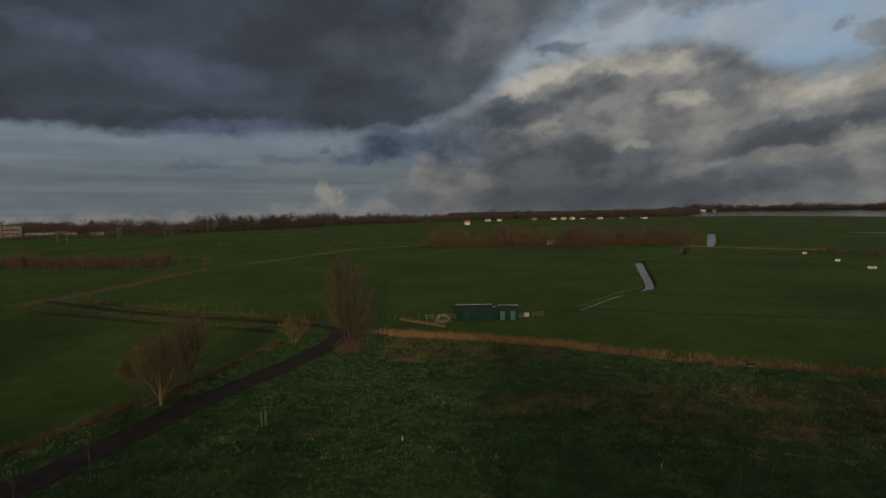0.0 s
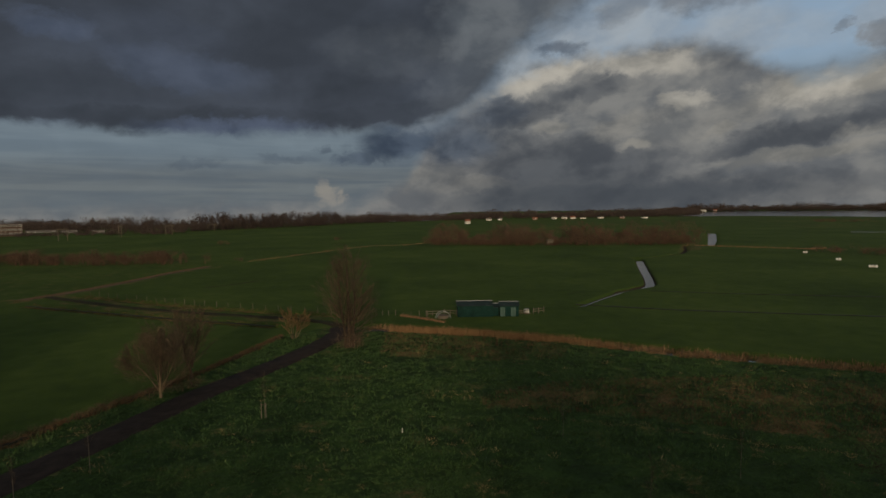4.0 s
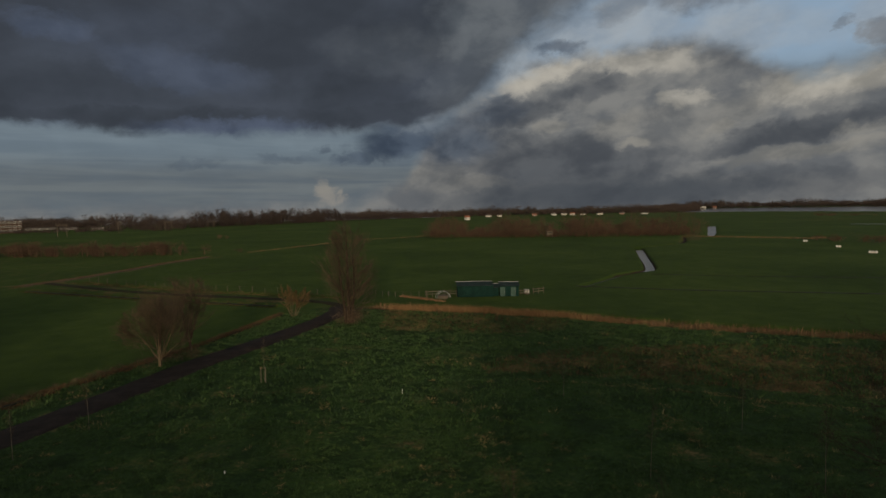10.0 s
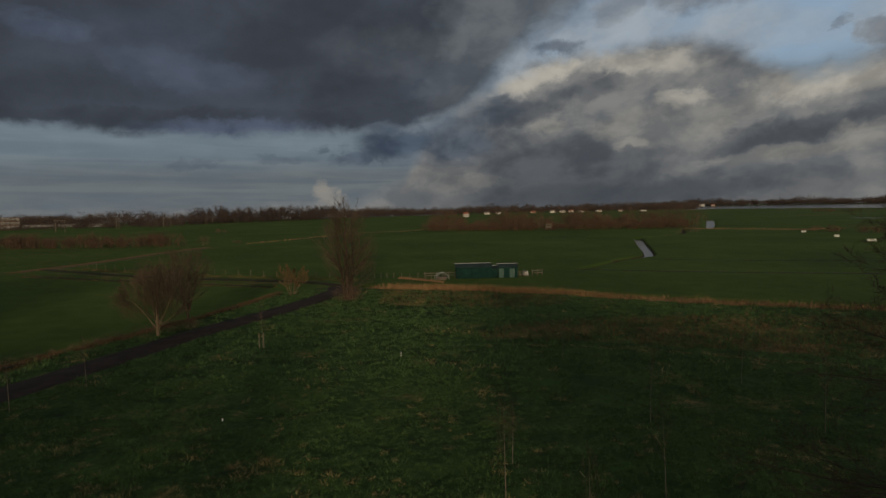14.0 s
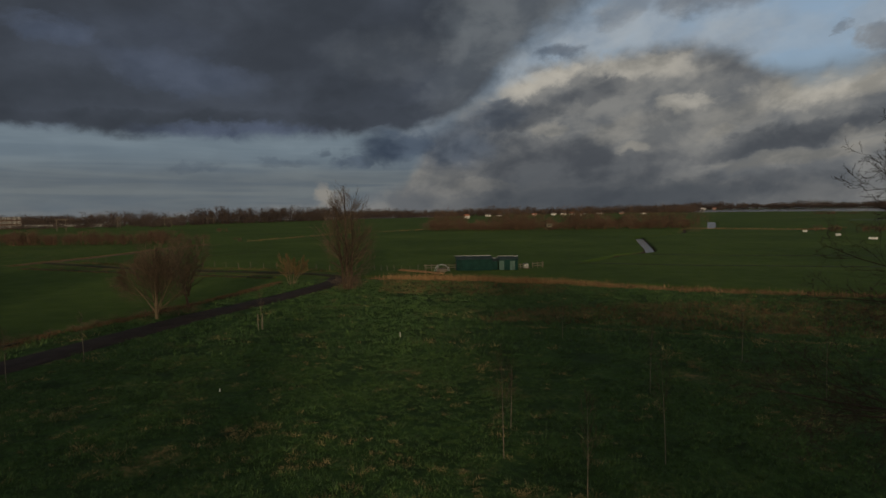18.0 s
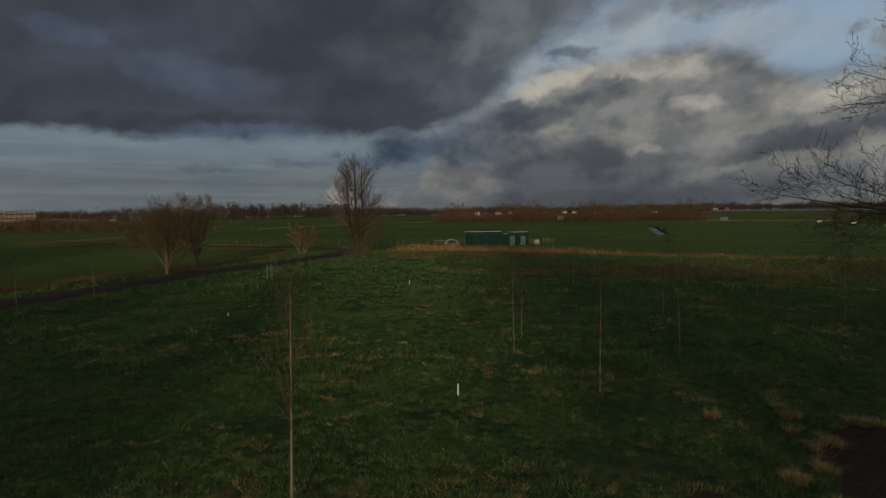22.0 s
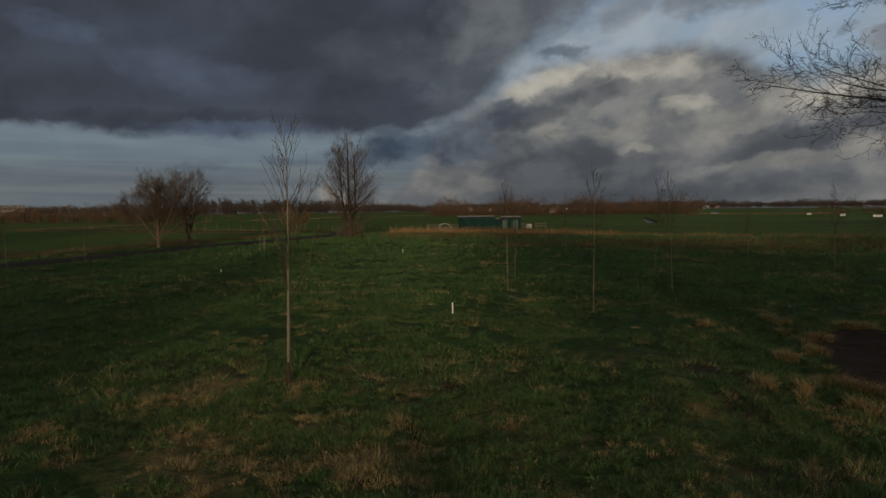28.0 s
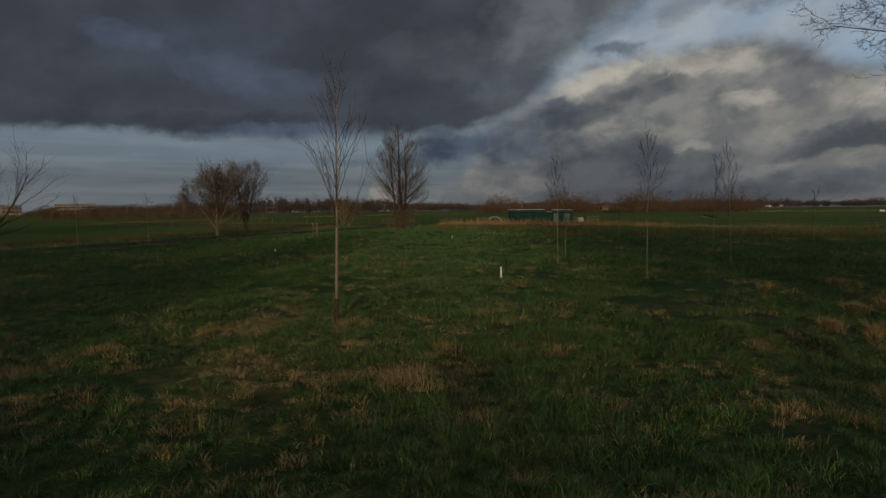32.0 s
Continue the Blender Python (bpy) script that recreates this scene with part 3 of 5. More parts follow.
def make_ground():
    xs = steps([(-4900, 700), (-900, 60), (-200, 6), (-90, 1.1), (-40, 0.55), (-22, 0.32), (24, 0.32), (50, 0.55), (110, 1.4), (220, 5), (900, 50), (4900, 700)])
    ys = steps([(-4900, 700), (-300, 60), (-20, 4), (2, 0.28), (32, 0.30), (60, 0.5), (130, 0.8), (210, 2), (330, 4), (800, 25), (1300, 60), (4900, 700)])
    gx, gy = np.meshgrid(xs, ys)
    x, y = gx.ravel(), gy.ravel()
    verts = np.stack([x, y, height(x, y)], 1)
    nx, ny = len(xs), len(ys)
    a = (np.arange(ny - 1)[:, None] * nx + np.arange(nx - 1)).ravel()
    tris = np.concatenate([np.stack([a, a + 1, a + nx + 1], 1), np.stack([a, a + nx + 1, a + nx], 1)])
    me = tri_mesh("ground", verts, tris, MAT["ground"])
    me.polygons.foreach_set("use_smooth", np.ones(len(tris), bool))
    park = inside(x, y, PARK)
    dry = 0.30 * park + 0.14 * park * wobble(x, y, 5.0, 1.0)
    dry = np.where(park & (y < 13), dry + 0.16, dry)
    bare = np.where(park & (y < 14), 0.36 + 0.26 * patchy(x, y, 0.7, 9), 0.0)
    dry = np.maximum(dry, (0.5 + 0.2 * wobble(x, y, 3.0, 2.0)) * inside(x, y, MARSH))
    dry = np.maximum(dry, (0.45 + 0.2 * wobble(x, y, 3.0, 5.0)) * inside(x, y, GOLD))
    for line, half, k in ((REED_LINE, 2.2, 0.8), (PALE_LINE, 1.4, 0.4), (TRACK, 5.0, 0.5), (DITCH_LEFT, 1.6, 0.36), (DITCH_A, 1.6, 0.42), (DITCH_B, 1.8, 0.42), (CREEK, 2.2, 0.5), (ROAD, 2.8, 0.42), (LANE, 4.0, 0.5)):
        k = k + 0.12 * patchy(x, y, 2.5, 11)
        dry = np.maximum(dry, k * (1 - smooth(to_line(x, y, line), half * 0.6, half * 1.5)))
    dry = np.maximum(dry, 0.62 * inside(x, y, RUBBLE))
    far_field = (y > 130) & (x < -84)
    dry = np.where(far_field & (y < 215), np.maximum(dry, 0.38), dry)
    dry = np.where((y > 380) & (x > 200), np.maximum(dry, 0.33 + 0.15 * wobble(x, y, 40.0)), dry)
    mud = np.where(inside(x, y, SOIL), 0.95, bare)
    for line, half in ((DITCH_LEFT, 0.6), (DITCH_A, 0.55), (DITCH_B, 0.5), (FIELD_CUT, 0.5), (CREEK, 0.8)):
        mud = np.maximum(mud, 0.9 * (1 - smooth(to_line(x, y, line), half * 0.5, half * 1.4)))
    mud = np.maximum(mud, 0.8 * (1 - smooth(to_line(x, y, REED_LINE), 0.2, 0.9)))
    mud = np.maximum(mud, 0.8 * (1 - smooth(to_line(x, y, CHANNEL) - (0.4 + 0.7 * smooth(y, 118, 140)), 0.0, 0.9)))
    for key, value in (("pasture", np.where(park, 0.0, 1.0)), ("dry", dry), ("mud", mud)):
        me.attributes.new(key, "FLOAT", "POINT").data.foreach_set("value", value.astype(np.float32))
    tagged(new("ground", me), "flat green winter polder meadow with dead grass and ditches", "ground", kind="structure")


make_ground()


def strip(name, line, half, lift, mat, label, category, step=1.2):
    pts = []
    for (ax, ay), (bx, by) in zip(line, line[1:]):
        n = max(1, int(math.hypot(bx - ax, by - ay) / step))
        pts += [(ax + (bx - ax) * i / n, ay + (by - ay) * i / n) for i in range(n)]
    pts.append(line[-1])
    p = np.array(pts)
    for _ in range(6):
        p[1:-1] = (p[:-2] + 2 * p[1:-1] + p[2:]) / 4
    d = np.gradient(p, axis=0)
    d /= np.linalg.norm(d, axis=1)[:, None]
    side = np.stack([-d[:, 1], d[:, 0]], 1)
    rng = np.random.default_rng(4)
    cols = []
    for k, drop in ((-1, 0.06), (-0.9, 0.0), (0, -0.03), (0.9, 0.0), (1, 0.06)):
        q = p + side * (half * k + (rng.normal(0, 0.07, (len(p), 1)) if abs(k) > 0.8 else 0))
        z = -0.45 * smooth(q[:, 1], 20, 42) + lift - drop
        cols.append(np.column_stack([q, z]))
    v = np.stack(cols, 1).reshape(-1, 3)
    tris = []
    for i in range(len(p) - 1):
        for j in range(4):
            a = i * 5 + j
            tris += [(a, a + 1, a + 6), (a, a + 6, a + 5)]
    tagged(new(name, tri_mesh(name, v, tris, mat)), label, category, kind="structure")


strip("road", ROAD, 1.75, 0.07, MAT["road"], "narrow dark tarmac farm road along a ditch", "road")
strip("farm_track", TRACK, 1.5, 0.06, MAT["track"], "brown gravel farm track through the polder", "track")
strip("farm_lane", LANE, 1.1, 0.05, MAT["lane"], "overgrown muddy farm lane along a fence", "track")
strip("ditch_far", DITCH_R1, 0.42, 0.05, MAT["wet"], "narrow dark wet ditch across the pasture", "ditch")
strip("ditch_farther", DITCH_R2, 0.32, 0.05, MAT["wet"], "narrow dark wet ditch across the pasture", "ditch")
strip("ditch_road", DITCH_LEFT, 0.42, 0.04, MAT["wet"], "dark wet ditch beside the farm road", "ditch")
strip("ditch_lane", DITCH_A, 0.34, 0.05, MAT["wet"], "narrow dark wet ditch beside the lane", "ditch")


def pool(name, poly, z, label):
    v = [(x, y, z) for x, y in poly]
    bm = bmesh.new()
    bm.faces.new([bm.verts.new(p) for p in v])
    bmesh.ops.triangulate(bm, faces=bm.faces[:])
    me = bpy.data.meshes.new(name)
    bm.to_mesh(me)
    bm.free()
    me.materials.append(MAT["water"])
    tagged(new(name, me), label, "water", kind="structure")


def band(line, half):
    p = np.array(line)
    d = np.gradient(p, axis=0)
    d /= np.linalg.norm(d, axis=1)[:, None]
    s = np.stack([-d[:, 1], d[:, 0]], 1) * np.array(half)[:, None]
    return [tuple(q) for q in np.concatenate([p + s, (p - s)[::-1]])]


pool("water_channel", band(CHANNEL, [1.5, 1.1, 1.0, 1.0, 1.0, 0.7, 0.6, 0.5]), -0.95, "grey water of a winding polder channel")
pool("water_lake", LAKE, -0.75, "wide grey lake before a wooded shore")
pool("water_inlet", INLET, -0.7, "grey water inlet beside the wood")
pool("water_strip", [(238.0, 352.0), (262.0, 337.0), (300.0, 321.0), (330.0, 318.0), (330.0, 321.5), (300.0, 325.0), (263.0, 341.0), (239.0, 356.0)], -0.38, "thin strip of grey water in the far pasture")
pool("water_ditch", band(REED_LINE, [1.3] * len(REED_LINE)), -1.02, "dark water in the reed-lined ditch")


# ---------------------------------------------------------------- trees
class Limbs:
    """Gathers tapered, bent tubes into points and triangles."""

    def __init__(self):
        self.v, self.t, self.n = [], [], 0

    def tube(self, pts, radii, sides):
        pts = np.asarray(pts, float)
        d = np.gradient(pts, axis=0)
        d /= np.linalg.norm(d, axis=1)[:, None] + 1e-9
        ref = np.array([0.31, 0.95, 0.07]) if abs(d[0][2]) > 0.7 else np.array([0.0, 0.0, 1.0])
        a = np.cross(d, ref)
        a /= np.linalg.norm(a, axis=1)[:, None] + 1e-9
        b = np.cross(d, a)
        ang = np.arange(sides) * 2 * np.pi / sides
        ring = pts[:, None] + np.asarray(radii)[:, None, None] * (np.cos(ang)[None, :, None] * a[:, None] + np.sin(ang)[None, :, None] * b[:, None])
        self.v.append(ring.reshape(-1, 3))
        m = len(pts)
        i = (np.arange(m - 1)[:, None] * sides + np.arange(sides)).ravel()
        j = (np.arange(m - 1)[:, None] * sides + (np.arange(sides) + 1) % sides).ravel()
        self.t.append(np.concatenate([np.stack([i, j, j + sides], 1), np.stack([i, j + sides, i + sides], 1)]) + self.n)
        self.n += m * sides

    def mesh(self, name, mat):
        if not self.v:
            return None
        return tri_mesh(name, np.concatenate(self.v), np.concatenate(self.t), mat)


def bent(rng, start, way, length, segs, wander, lift):
    """A wandering line that is drawn upward (lift above 0) or hangs."""
    pts, d = [np.array(start, float)], np.array(way, float) / np.linalg.norm(way)
    for _ in range(segs):
        d = d + rng.normal(0, wander, 3) + np.array([0, 0, lift])
        d /= np.linalg.norm(d)
        pts.append(pts[-1] + d * length / segs)
    return np.array(pts)


def side_way(rng, d, spread):
    """A way that leaves d at about the angle spread (radians)."""
    r = rng.normal(0, 1, 3)
    r -= d * (r @ d)
    r /= np.linalg.norm(r) + 1e-9
    return d * math.cos(spread) + r * math.sin(spread)


def fork(rng, store, level, start, way, length, radius, spec, thin=0.004, dome=None):
    """A limb with its side shoots; store holds one Limbs for each level."""
    s = spec[level]
    pts = bent(rng, start, way, length, s["segs"], s["wander"], s["lift"])
    if dome:
        mid, wide, up = dome
        lobe = 1 + 0.10 * math.sin(3 * math.atan2(pts[-1][1], pts[-1][0]) + 5 * pts[-1][2] / up)
        low = np.where(pts[:, 2] < mid, 0.9, 1.0)
        out = (np.hypot(pts[:, 0], pts[:, 1]) / (wide * lobe * low)) ** 2 + ((pts[:, 2] - mid) / (up * lobe)) ** 2 > rng.uniform(0.55, 1.2)
        out &= (pts[:, 2] > mid) | (level > 0)
        k = int(np.argmax(out)) if out[1:].any() else len(pts)
        if level and k < 2:
            return
        pts = pts[:max(k, 2)]
    taper = np.linspace(1, s.get("tip", 0.25), len(pts))
    store[min(level, len(store) - 1)].tube(pts, np.maximum(radius * taper, thin), s["sides"])
    if level + 1 >= len(spec):
        return
    nxt = spec[level + 1]
    for k in range(nxt["count"]):
        f = nxt["from"] + (1 - nxt["from"]) * (k + rng.random()) / nxt["count"]
        i = min(int(f * (len(pts) - 1)), len(pts) - 2)
        g = f * (len(pts) - 1) - i
        at = pts[i] * (1 - g) + pts[i + 1] * g
        d = pts[i + 1] - pts[i]
        d /= np.linalg.norm(d)
        l = nxt["length"] * length * (1 - nxt.get("fall", 0.45) * f) * rng.uniform(0.7, 1.25)
        fork(rng, store, level + 1, at, side_way(rng, d, nxt["spread"] * rng.uniform(0.7, 1.3)), l, max(radius * (1 - (1 - s.get("tip", 0.25)) * f) * nxt["thick"], thin), spec, thin, dome)


def tree_thing(name, seed, at, stems, spec, trunk_mat, limb_mat, twig_mat, label, group="", thin=0.004, dome=None):
    """stems: way, length and radius of each stem from the foot."""
    rng = np.random.default_rng(seed)
    root = new(name)
    root.location = (*at, on_ground(*at) - 0.05)
    rest = [Limbs(), Limbs()]
    for n, (off, way, length, radius) in enumerate(stems):
        trunk = Limbs()
        fork(rng, [trunk, rest[0], rest[1]], 0, off, way, length, radius, spec, thin, dome)
        put("stem" if n else "trunk", trunk.mesh("trunk", MAT[trunk_mat]), root)
    put("bough", rest[0].mesh("bough", MAT[limb_mat]), root)
    if rest[1].v:
        put("crown", rest[1].mesh("crown", MAT[twig_mat]), root)
    return tagged(root, label, "tree", group)


def L(count, length, spread, thick, segs=4, wander=0.08, lift=0.03, sides=3, start=0.2, fall=0.45, tip=0.25):
    return {"count": count, "length": length, "spread": spread, "thick": thick, "segs": segs, "wander": wander, "lift": lift, "sides": sides, "from": start, "fall": fall, "tip": tip}


TALL = [L(1, 1, 0, 1, 9, 0.02, 0.03, 7, tip=0.08), L(29, 0.60, 0.80, 0.36, 9, 0.04, 0.036, 4, 0.09, 0.56, 0.18), L(11, 0.44, 0.55, 0.5, 6, 0.06, 0.04, 3, 0.12, 0.45), L(5, 0.45, 0.5, 0.55, 4, 0.08, 0.03, 3, 0.15)]
tree_thing("tall_willow", 11, (-13.3, 79.0), [((0, 0, 0), (0.0, 0, 1), 13.8, 0.27), ((0.35, 0.2, 0), (0.07, 0.03, 1), 12.4, 0.20), ((-0.35, 0, 0), (-0.08, 0.0, 1), 11.8, 0.18)],
           TALL, "bark", "bark", "twigs", "tall bare multi-stemmed willow beside the farm road", thin=0.0078, dome=(5.6, 4.7, 8.3))
ROUND = [L(1, 1, 0, 1, 8, 0.07, 0.03, 6, tip=0.10), L(16, 0.55, 0.66, 0.42, 6, 0.06, 0.05, 4, 0.15, 0.35, 0.15), L(9, 0.55, 0.52, 0.5, 5, 0.07, 0.04, 3, 0.12, 0.4), L(6, 0.48, 0.5, 0.55, 3, 0.08, 0.03, 3, 0.12)]
fan = [(0.3, 0.10, 0.7), (2.6, 0.36, 0.6), (4.3, 0.34, 0.8), (0.0, 0.54, 0.5), (3.3, 0.66, 0.5), (1.4, 0.56, 0.9), (5.4, 0.60, 0.8), (3.0, 0.86, 0.7), (0.2, 0.80, 0.7)]
tree_thing("bushy_willow", 5, (-28.7, 58.2), [((0, 0, 0), (0.08, 0.02, 1), 7.4, 0.17)] + [((0.08 * h, 0.02 * h, h), (math.tan(s) * math.cos(a), math.tan(s) * math.sin(a), 1), 6.8, 0.075 - 0.035 * s) for a, s, h in fan],
           ROUND, "pale_bark", "bark", "twigs", "bare low-branched willow with pale lit stems by the road", thin=0.0064, dome=(3.4, 4.2, 4.2))
tree_thing("roadside_tree", 8, (-28.4, 64.8), [((0, 0, 0), (0.02, 0, 1), 9.0, 0.16), ((0.03, 0, 1.4), (0.4, 0, 1), 6.6, 0.10), ((0.03, 0, 1.6), (-0.4, 0.2, 1), 6.2, 0.10), ((0.03, 0, 1.9), (0.1, -0.4, 1), 6.2, 0.09)],
           ROUND, "bark", "bark", "twigs", "bare round-crowned tree behind the low willow", thin=0.0064, dome=(4.7, 3.5, 4.2))
tree_thing("willow_shrub", 21, (-22.2, 84.9), [((0.3 * math.cos(a), 0.3 * math.sin(a), 0), (0.45 * math.cos(a), 0.45 * math.sin(a), 1.2), 3.6, 0.05) for a in (0.2, 1.3, 2.2, 3.3, 4.2, 5.3)],
           [L(1, 1, 0, 1, 5, 0.08, 0.04, 5), L(9, 0.5, 0.5, 0.5, 4, 0.1, 0.05, 3, 0.2), L(9, 0.45, 0.5, 0.6, 3, 0.1, 0.04, 3, 0.2), L(6, 0.45, 0.5, 0.6, 2, 0.1, 0.04, 3, 0.2)], "pale_bark", "gold_twigs", "gold_twigs", "small golden willow shrub on the ditch bank", thin=0.012)

# the large tree whose boughs hang in from beside the camera
OAK = [L(1, 1, 0, 1, 9, 0.03, 0.02, 9, tip=0.3), L(1, 1, 1, 1, 11, 0.075, 0.0, 6, 0.3, 0.3, 0.14), L(13, 0.34, 0.66, 0.42, 7, 0.15, 0.02, 4, 0.22, 0.35, 0.2), L(8, 0.42, 0.7, 0.5, 6, 0.2, 0.03, 3, 0.2, 0.3, 0.3), L(5, 0.36, 0.7, 0.6, 4, 0.18, 0.02, 3, 0.15, 0.3, 0.4)]


def overhanging_tree(seed, at, boughs, tall, label):
    rng = np.random.default_rng(seed)
    root = new("bare_tree")
    root.location = (*at, on_ground(*at) - 0.05)
    trunk, rest = Limbs(), [Limbs(), Limbs()]
    pts = bent(rng, (0, 0, 0), (0, 0, 1), tall, 9, 0.02, 0.03)
    trunk.tube(pts, np.linspace(0.26, 0.05, len(pts)), 9)
    for h, way, length, radius in boughs:
        h = min(h, tall * 0.97)
        i = min(int(h / tall * 9), 8)
        fork(rng, [trunk, rest[0], rest[1]], 1, pts[i] + (pts[i + 1] - pts[i]) * (h / tall * 9 - i), way, length, radius * 0.85, OAK, 0.0032)
    put("trunk", trunk.mesh("trunk", MAT["dark_bark"]), root)
    put("bough", rest[0].mesh("bough", MAT["dark_bark"]), root)
    if rest[1].v:
        put("crown", rest[1].mesh("crown", MAT["dark_bark"]), root)
    return tagged(root, label, "tree")


near_tree = overhanging_tree(3, (12.8, 13.4), [
    (5.1, (-1, 0.0, -0.04), 6.0, 0.055), (5.4, (-0.9, -0.25, 0.10), 5.4, 0.045), (5.0, (-0.9, 0.3, 0.04), 5.6, 0.045), (4.3, (-0.9, -0.15, -0.28), 4.4, 0.038), (4.8, (-0.9, 0.1, 0.18), 5.2, 0.04), (7.0, (-1, 0.0, 0.18), 4.6, 0.05), (7.4, (-0.9, -0.25, 0.1), 4.4, 0.045), (7.6, (-0.8, 0.5, 0.1), 4.2, 0.045), (9.6, (-1, 0.05, 0.05), 3.5, 0.045), (10.4, (-1, 0.0, 0.15), 3.7, 0.045), (11.4, (-0.9, -0.2, 0.1), 3.6, 0.045), (12.2, (-1, 0.1, 0.1), 3.2, 0.04),
    (5.5, (1, 0.3, 0.4), 5.5, 0.09), (6.5, (0.5, -1, 0.4), 5.0, 0.08), (8.0, (0.8, 0.5, 0.5), 5.0, 0.08), (9.0, (0.2, 1, 0.6), 4.5, 0.07), (10.5, (0.6, -0.6, 0.8), 4.0, 0.06), (11.5, (-0.3, 0.3, 1), 3.4, 0.05)], 13.5,
    "large bare tree with crooked dark boughs on bare soil")

SAPLING = [L(1, 1, 0, 1, 10, 0.005, 0.004, 7, tip=0.10), L(30, 0.42, 0.44, 0.40, 8, 0.025, 0.022, 4, 0.34, 0.72, 0.25), L(4, 0.40, 0.42, 0.55, 5, 0.05, 0.03, 3, 0.25, 0.3, 0.4)]
SPRIG = [L(1, 1, 0, 1, 8, 0.012, 0.012, 5, tip=0.12), L(18, 0.33, 0.42, 0.5, 6, 0.05, 0.055, 3, 0.40, 0.6, 0.3), L(4, 0.42, 0.4, 0.6, 4, 0.06, 0.04, 3, 0.2)]
tree_thing("young_tree", 2, (-2.95, 10.15), [((0, 0, 0), (0.035, 0.0, 1), 4.3, 0.034)], SAPLING, "birch", "bark", "twigs", "bare young planted tree with a pale slender stem", "planted young trees", thin=0.0034)
part("trunk_guard", rod(0.05, 0.42, 0.005, 0, 0.02, 0.042, 9), "dark_bark", bpy.data.objects["young_tree"], "dark brown guard round the stem foot")
for n, (x, y, h) in enumerate([(-27.4, 36.2, 3.4), (-25.6, 41.2, 3.6), (-16.6, 52.6, 3.8), (2.25, 23.6, 4.1), (2.9, 27.0, 3.0), (4.35, 18.1, 4.1), (11.1, 32.2, 4.7), (8.55, 22.9, 4.3), (19.8, 39.6, 3.4), (19.6, 30.4, 4.2), (9.2, 47.2, 3.2)]):
    tree_thing("young_tree", 40 + n, (x, y), [((0, 0, 0), (random.uniform(-0.03, 0.03), 0, 1), h, 0.022)], SPRIG, "birch", "bark", "twigs", "bare thin young tree in rough grass", "planted young trees", thin=0.0045)
tree_thing("leaning_tree", 77, (-19.7, 20.1), [((0, 0, 0), (0.1, 0, 1), 4.6, 0.09), ((0.1, 0, 0), (0.4, 0.1, 1), 4.2, 0.07)], ROUND[:3], "bark", "dark_bark", "dark_bark", "bare small tree at the meadow edge")

def tree_stakes(x, y):
    root = new("tree_stakes")
    root.location = (x, y, on_ground(x, y) - 0.1)
    for dx in (-0.2, 0.2):
        part("stake", rod(0.035, 1.5, dx, 0, 0, 0.03, 7), "birch", root)
    part("tie", box(0.42, 0.02, 0.06, 0, 0, 1.3), "dark_bark", root, "dark rubber tie band")
    return tagged(root, "pair of pale timber stakes beside a young tree", "stakes")


tree_stakes(-16.6, 52.3)

# unseen copies of near_tree, added beside and behind the camera to shade the foreground
for x, y, a in ((-19, -9, 40), (-33, 12, 310)):
    copy_thing(near_tree, pose(x, y, on_ground(x, y) - 0.05, 0, 0, a))


# ---------------------------------------------------------------- woods, hedges
def twig_cloud(name, spots, count, width, mat, label, category, seed, low=0.12, stem=0.12):
    """Bare bushes and trees far off: short slivers in uneven crowns on stems. spots: x, y, height, breadth."""
    rng = np.random.default_rng(seed)
    vs, ts, n = [], [], 0
    for x, y, h, w in spots:
        z0 = on_ground(x, y)
        k = int(count * rng.uniform(0.8, 1.2))
        lobes = rng.normal(0, 1, (6, 3)) * (w * 0.24, w * 0.24, h * 0.15) + (0, 0, h * (0.5 + low * 0.5))
        pick = rng.integers(0, 6, k)
        c = lobes[pick] + rng.normal(0, 1, (k, 3)) * (w * 0.15, w * 0.15, h * 0.15)
        c[:, 2] = np.clip(c[:, 2], h * low, h * 0.97)
        d = np.stack([c[:, 0] / w * 0.9, c[:, 1] / w * 0.9, np.full(k, 0.75)], 1) + rng.normal(0, 0.28, (k, 3))
        d /= np.linalg.norm(d, axis=1)[:, None]
        l = h * rng.uniform(0.10, 0.22, k)[:, None]
        s = np.stack([-d[:, 1] + 1e-3, d[:, 0], rng.normal(0, 0.3, k)], 1) + rng.normal(0, 0.4, (k, 3))
        s = np.cross(d, s)
        s /= np.linalg.norm(s, axis=1)[:, None] + 1e-9
        wd = width * rng.uniform(0.5, 1.3, k)[:, None]
        tri = np.stack([c - d * l / 2 - s * wd / 2, c - d * l / 2 + s * wd / 2, c + d * l / 2], 1)
        top = np.array([[(-stem, 0, -0.2), (stem, 0, -0.2), (0, 0, h * 0.85)], [(0, -stem, -0.2), (0, stem, -0.2), (0, 0, h * 0.85)]])
        tri = np.concatenate([tri, top + rng.normal(0, 0.1, (2, 1, 3)) * (w, w, 0) * 0.3])
        tri += (x, y, z0)
        vs.append(tri.reshape(-1, 3))
        ts.append(np.arange(len(tri) * 3).reshape(-1, 3) + n)
        n += len(tri) * 3
    return tagged(new(name, tri_mesh(name, np.concatenate(vs), np.concatenate(ts), mat)), label, category, kind="stuff")


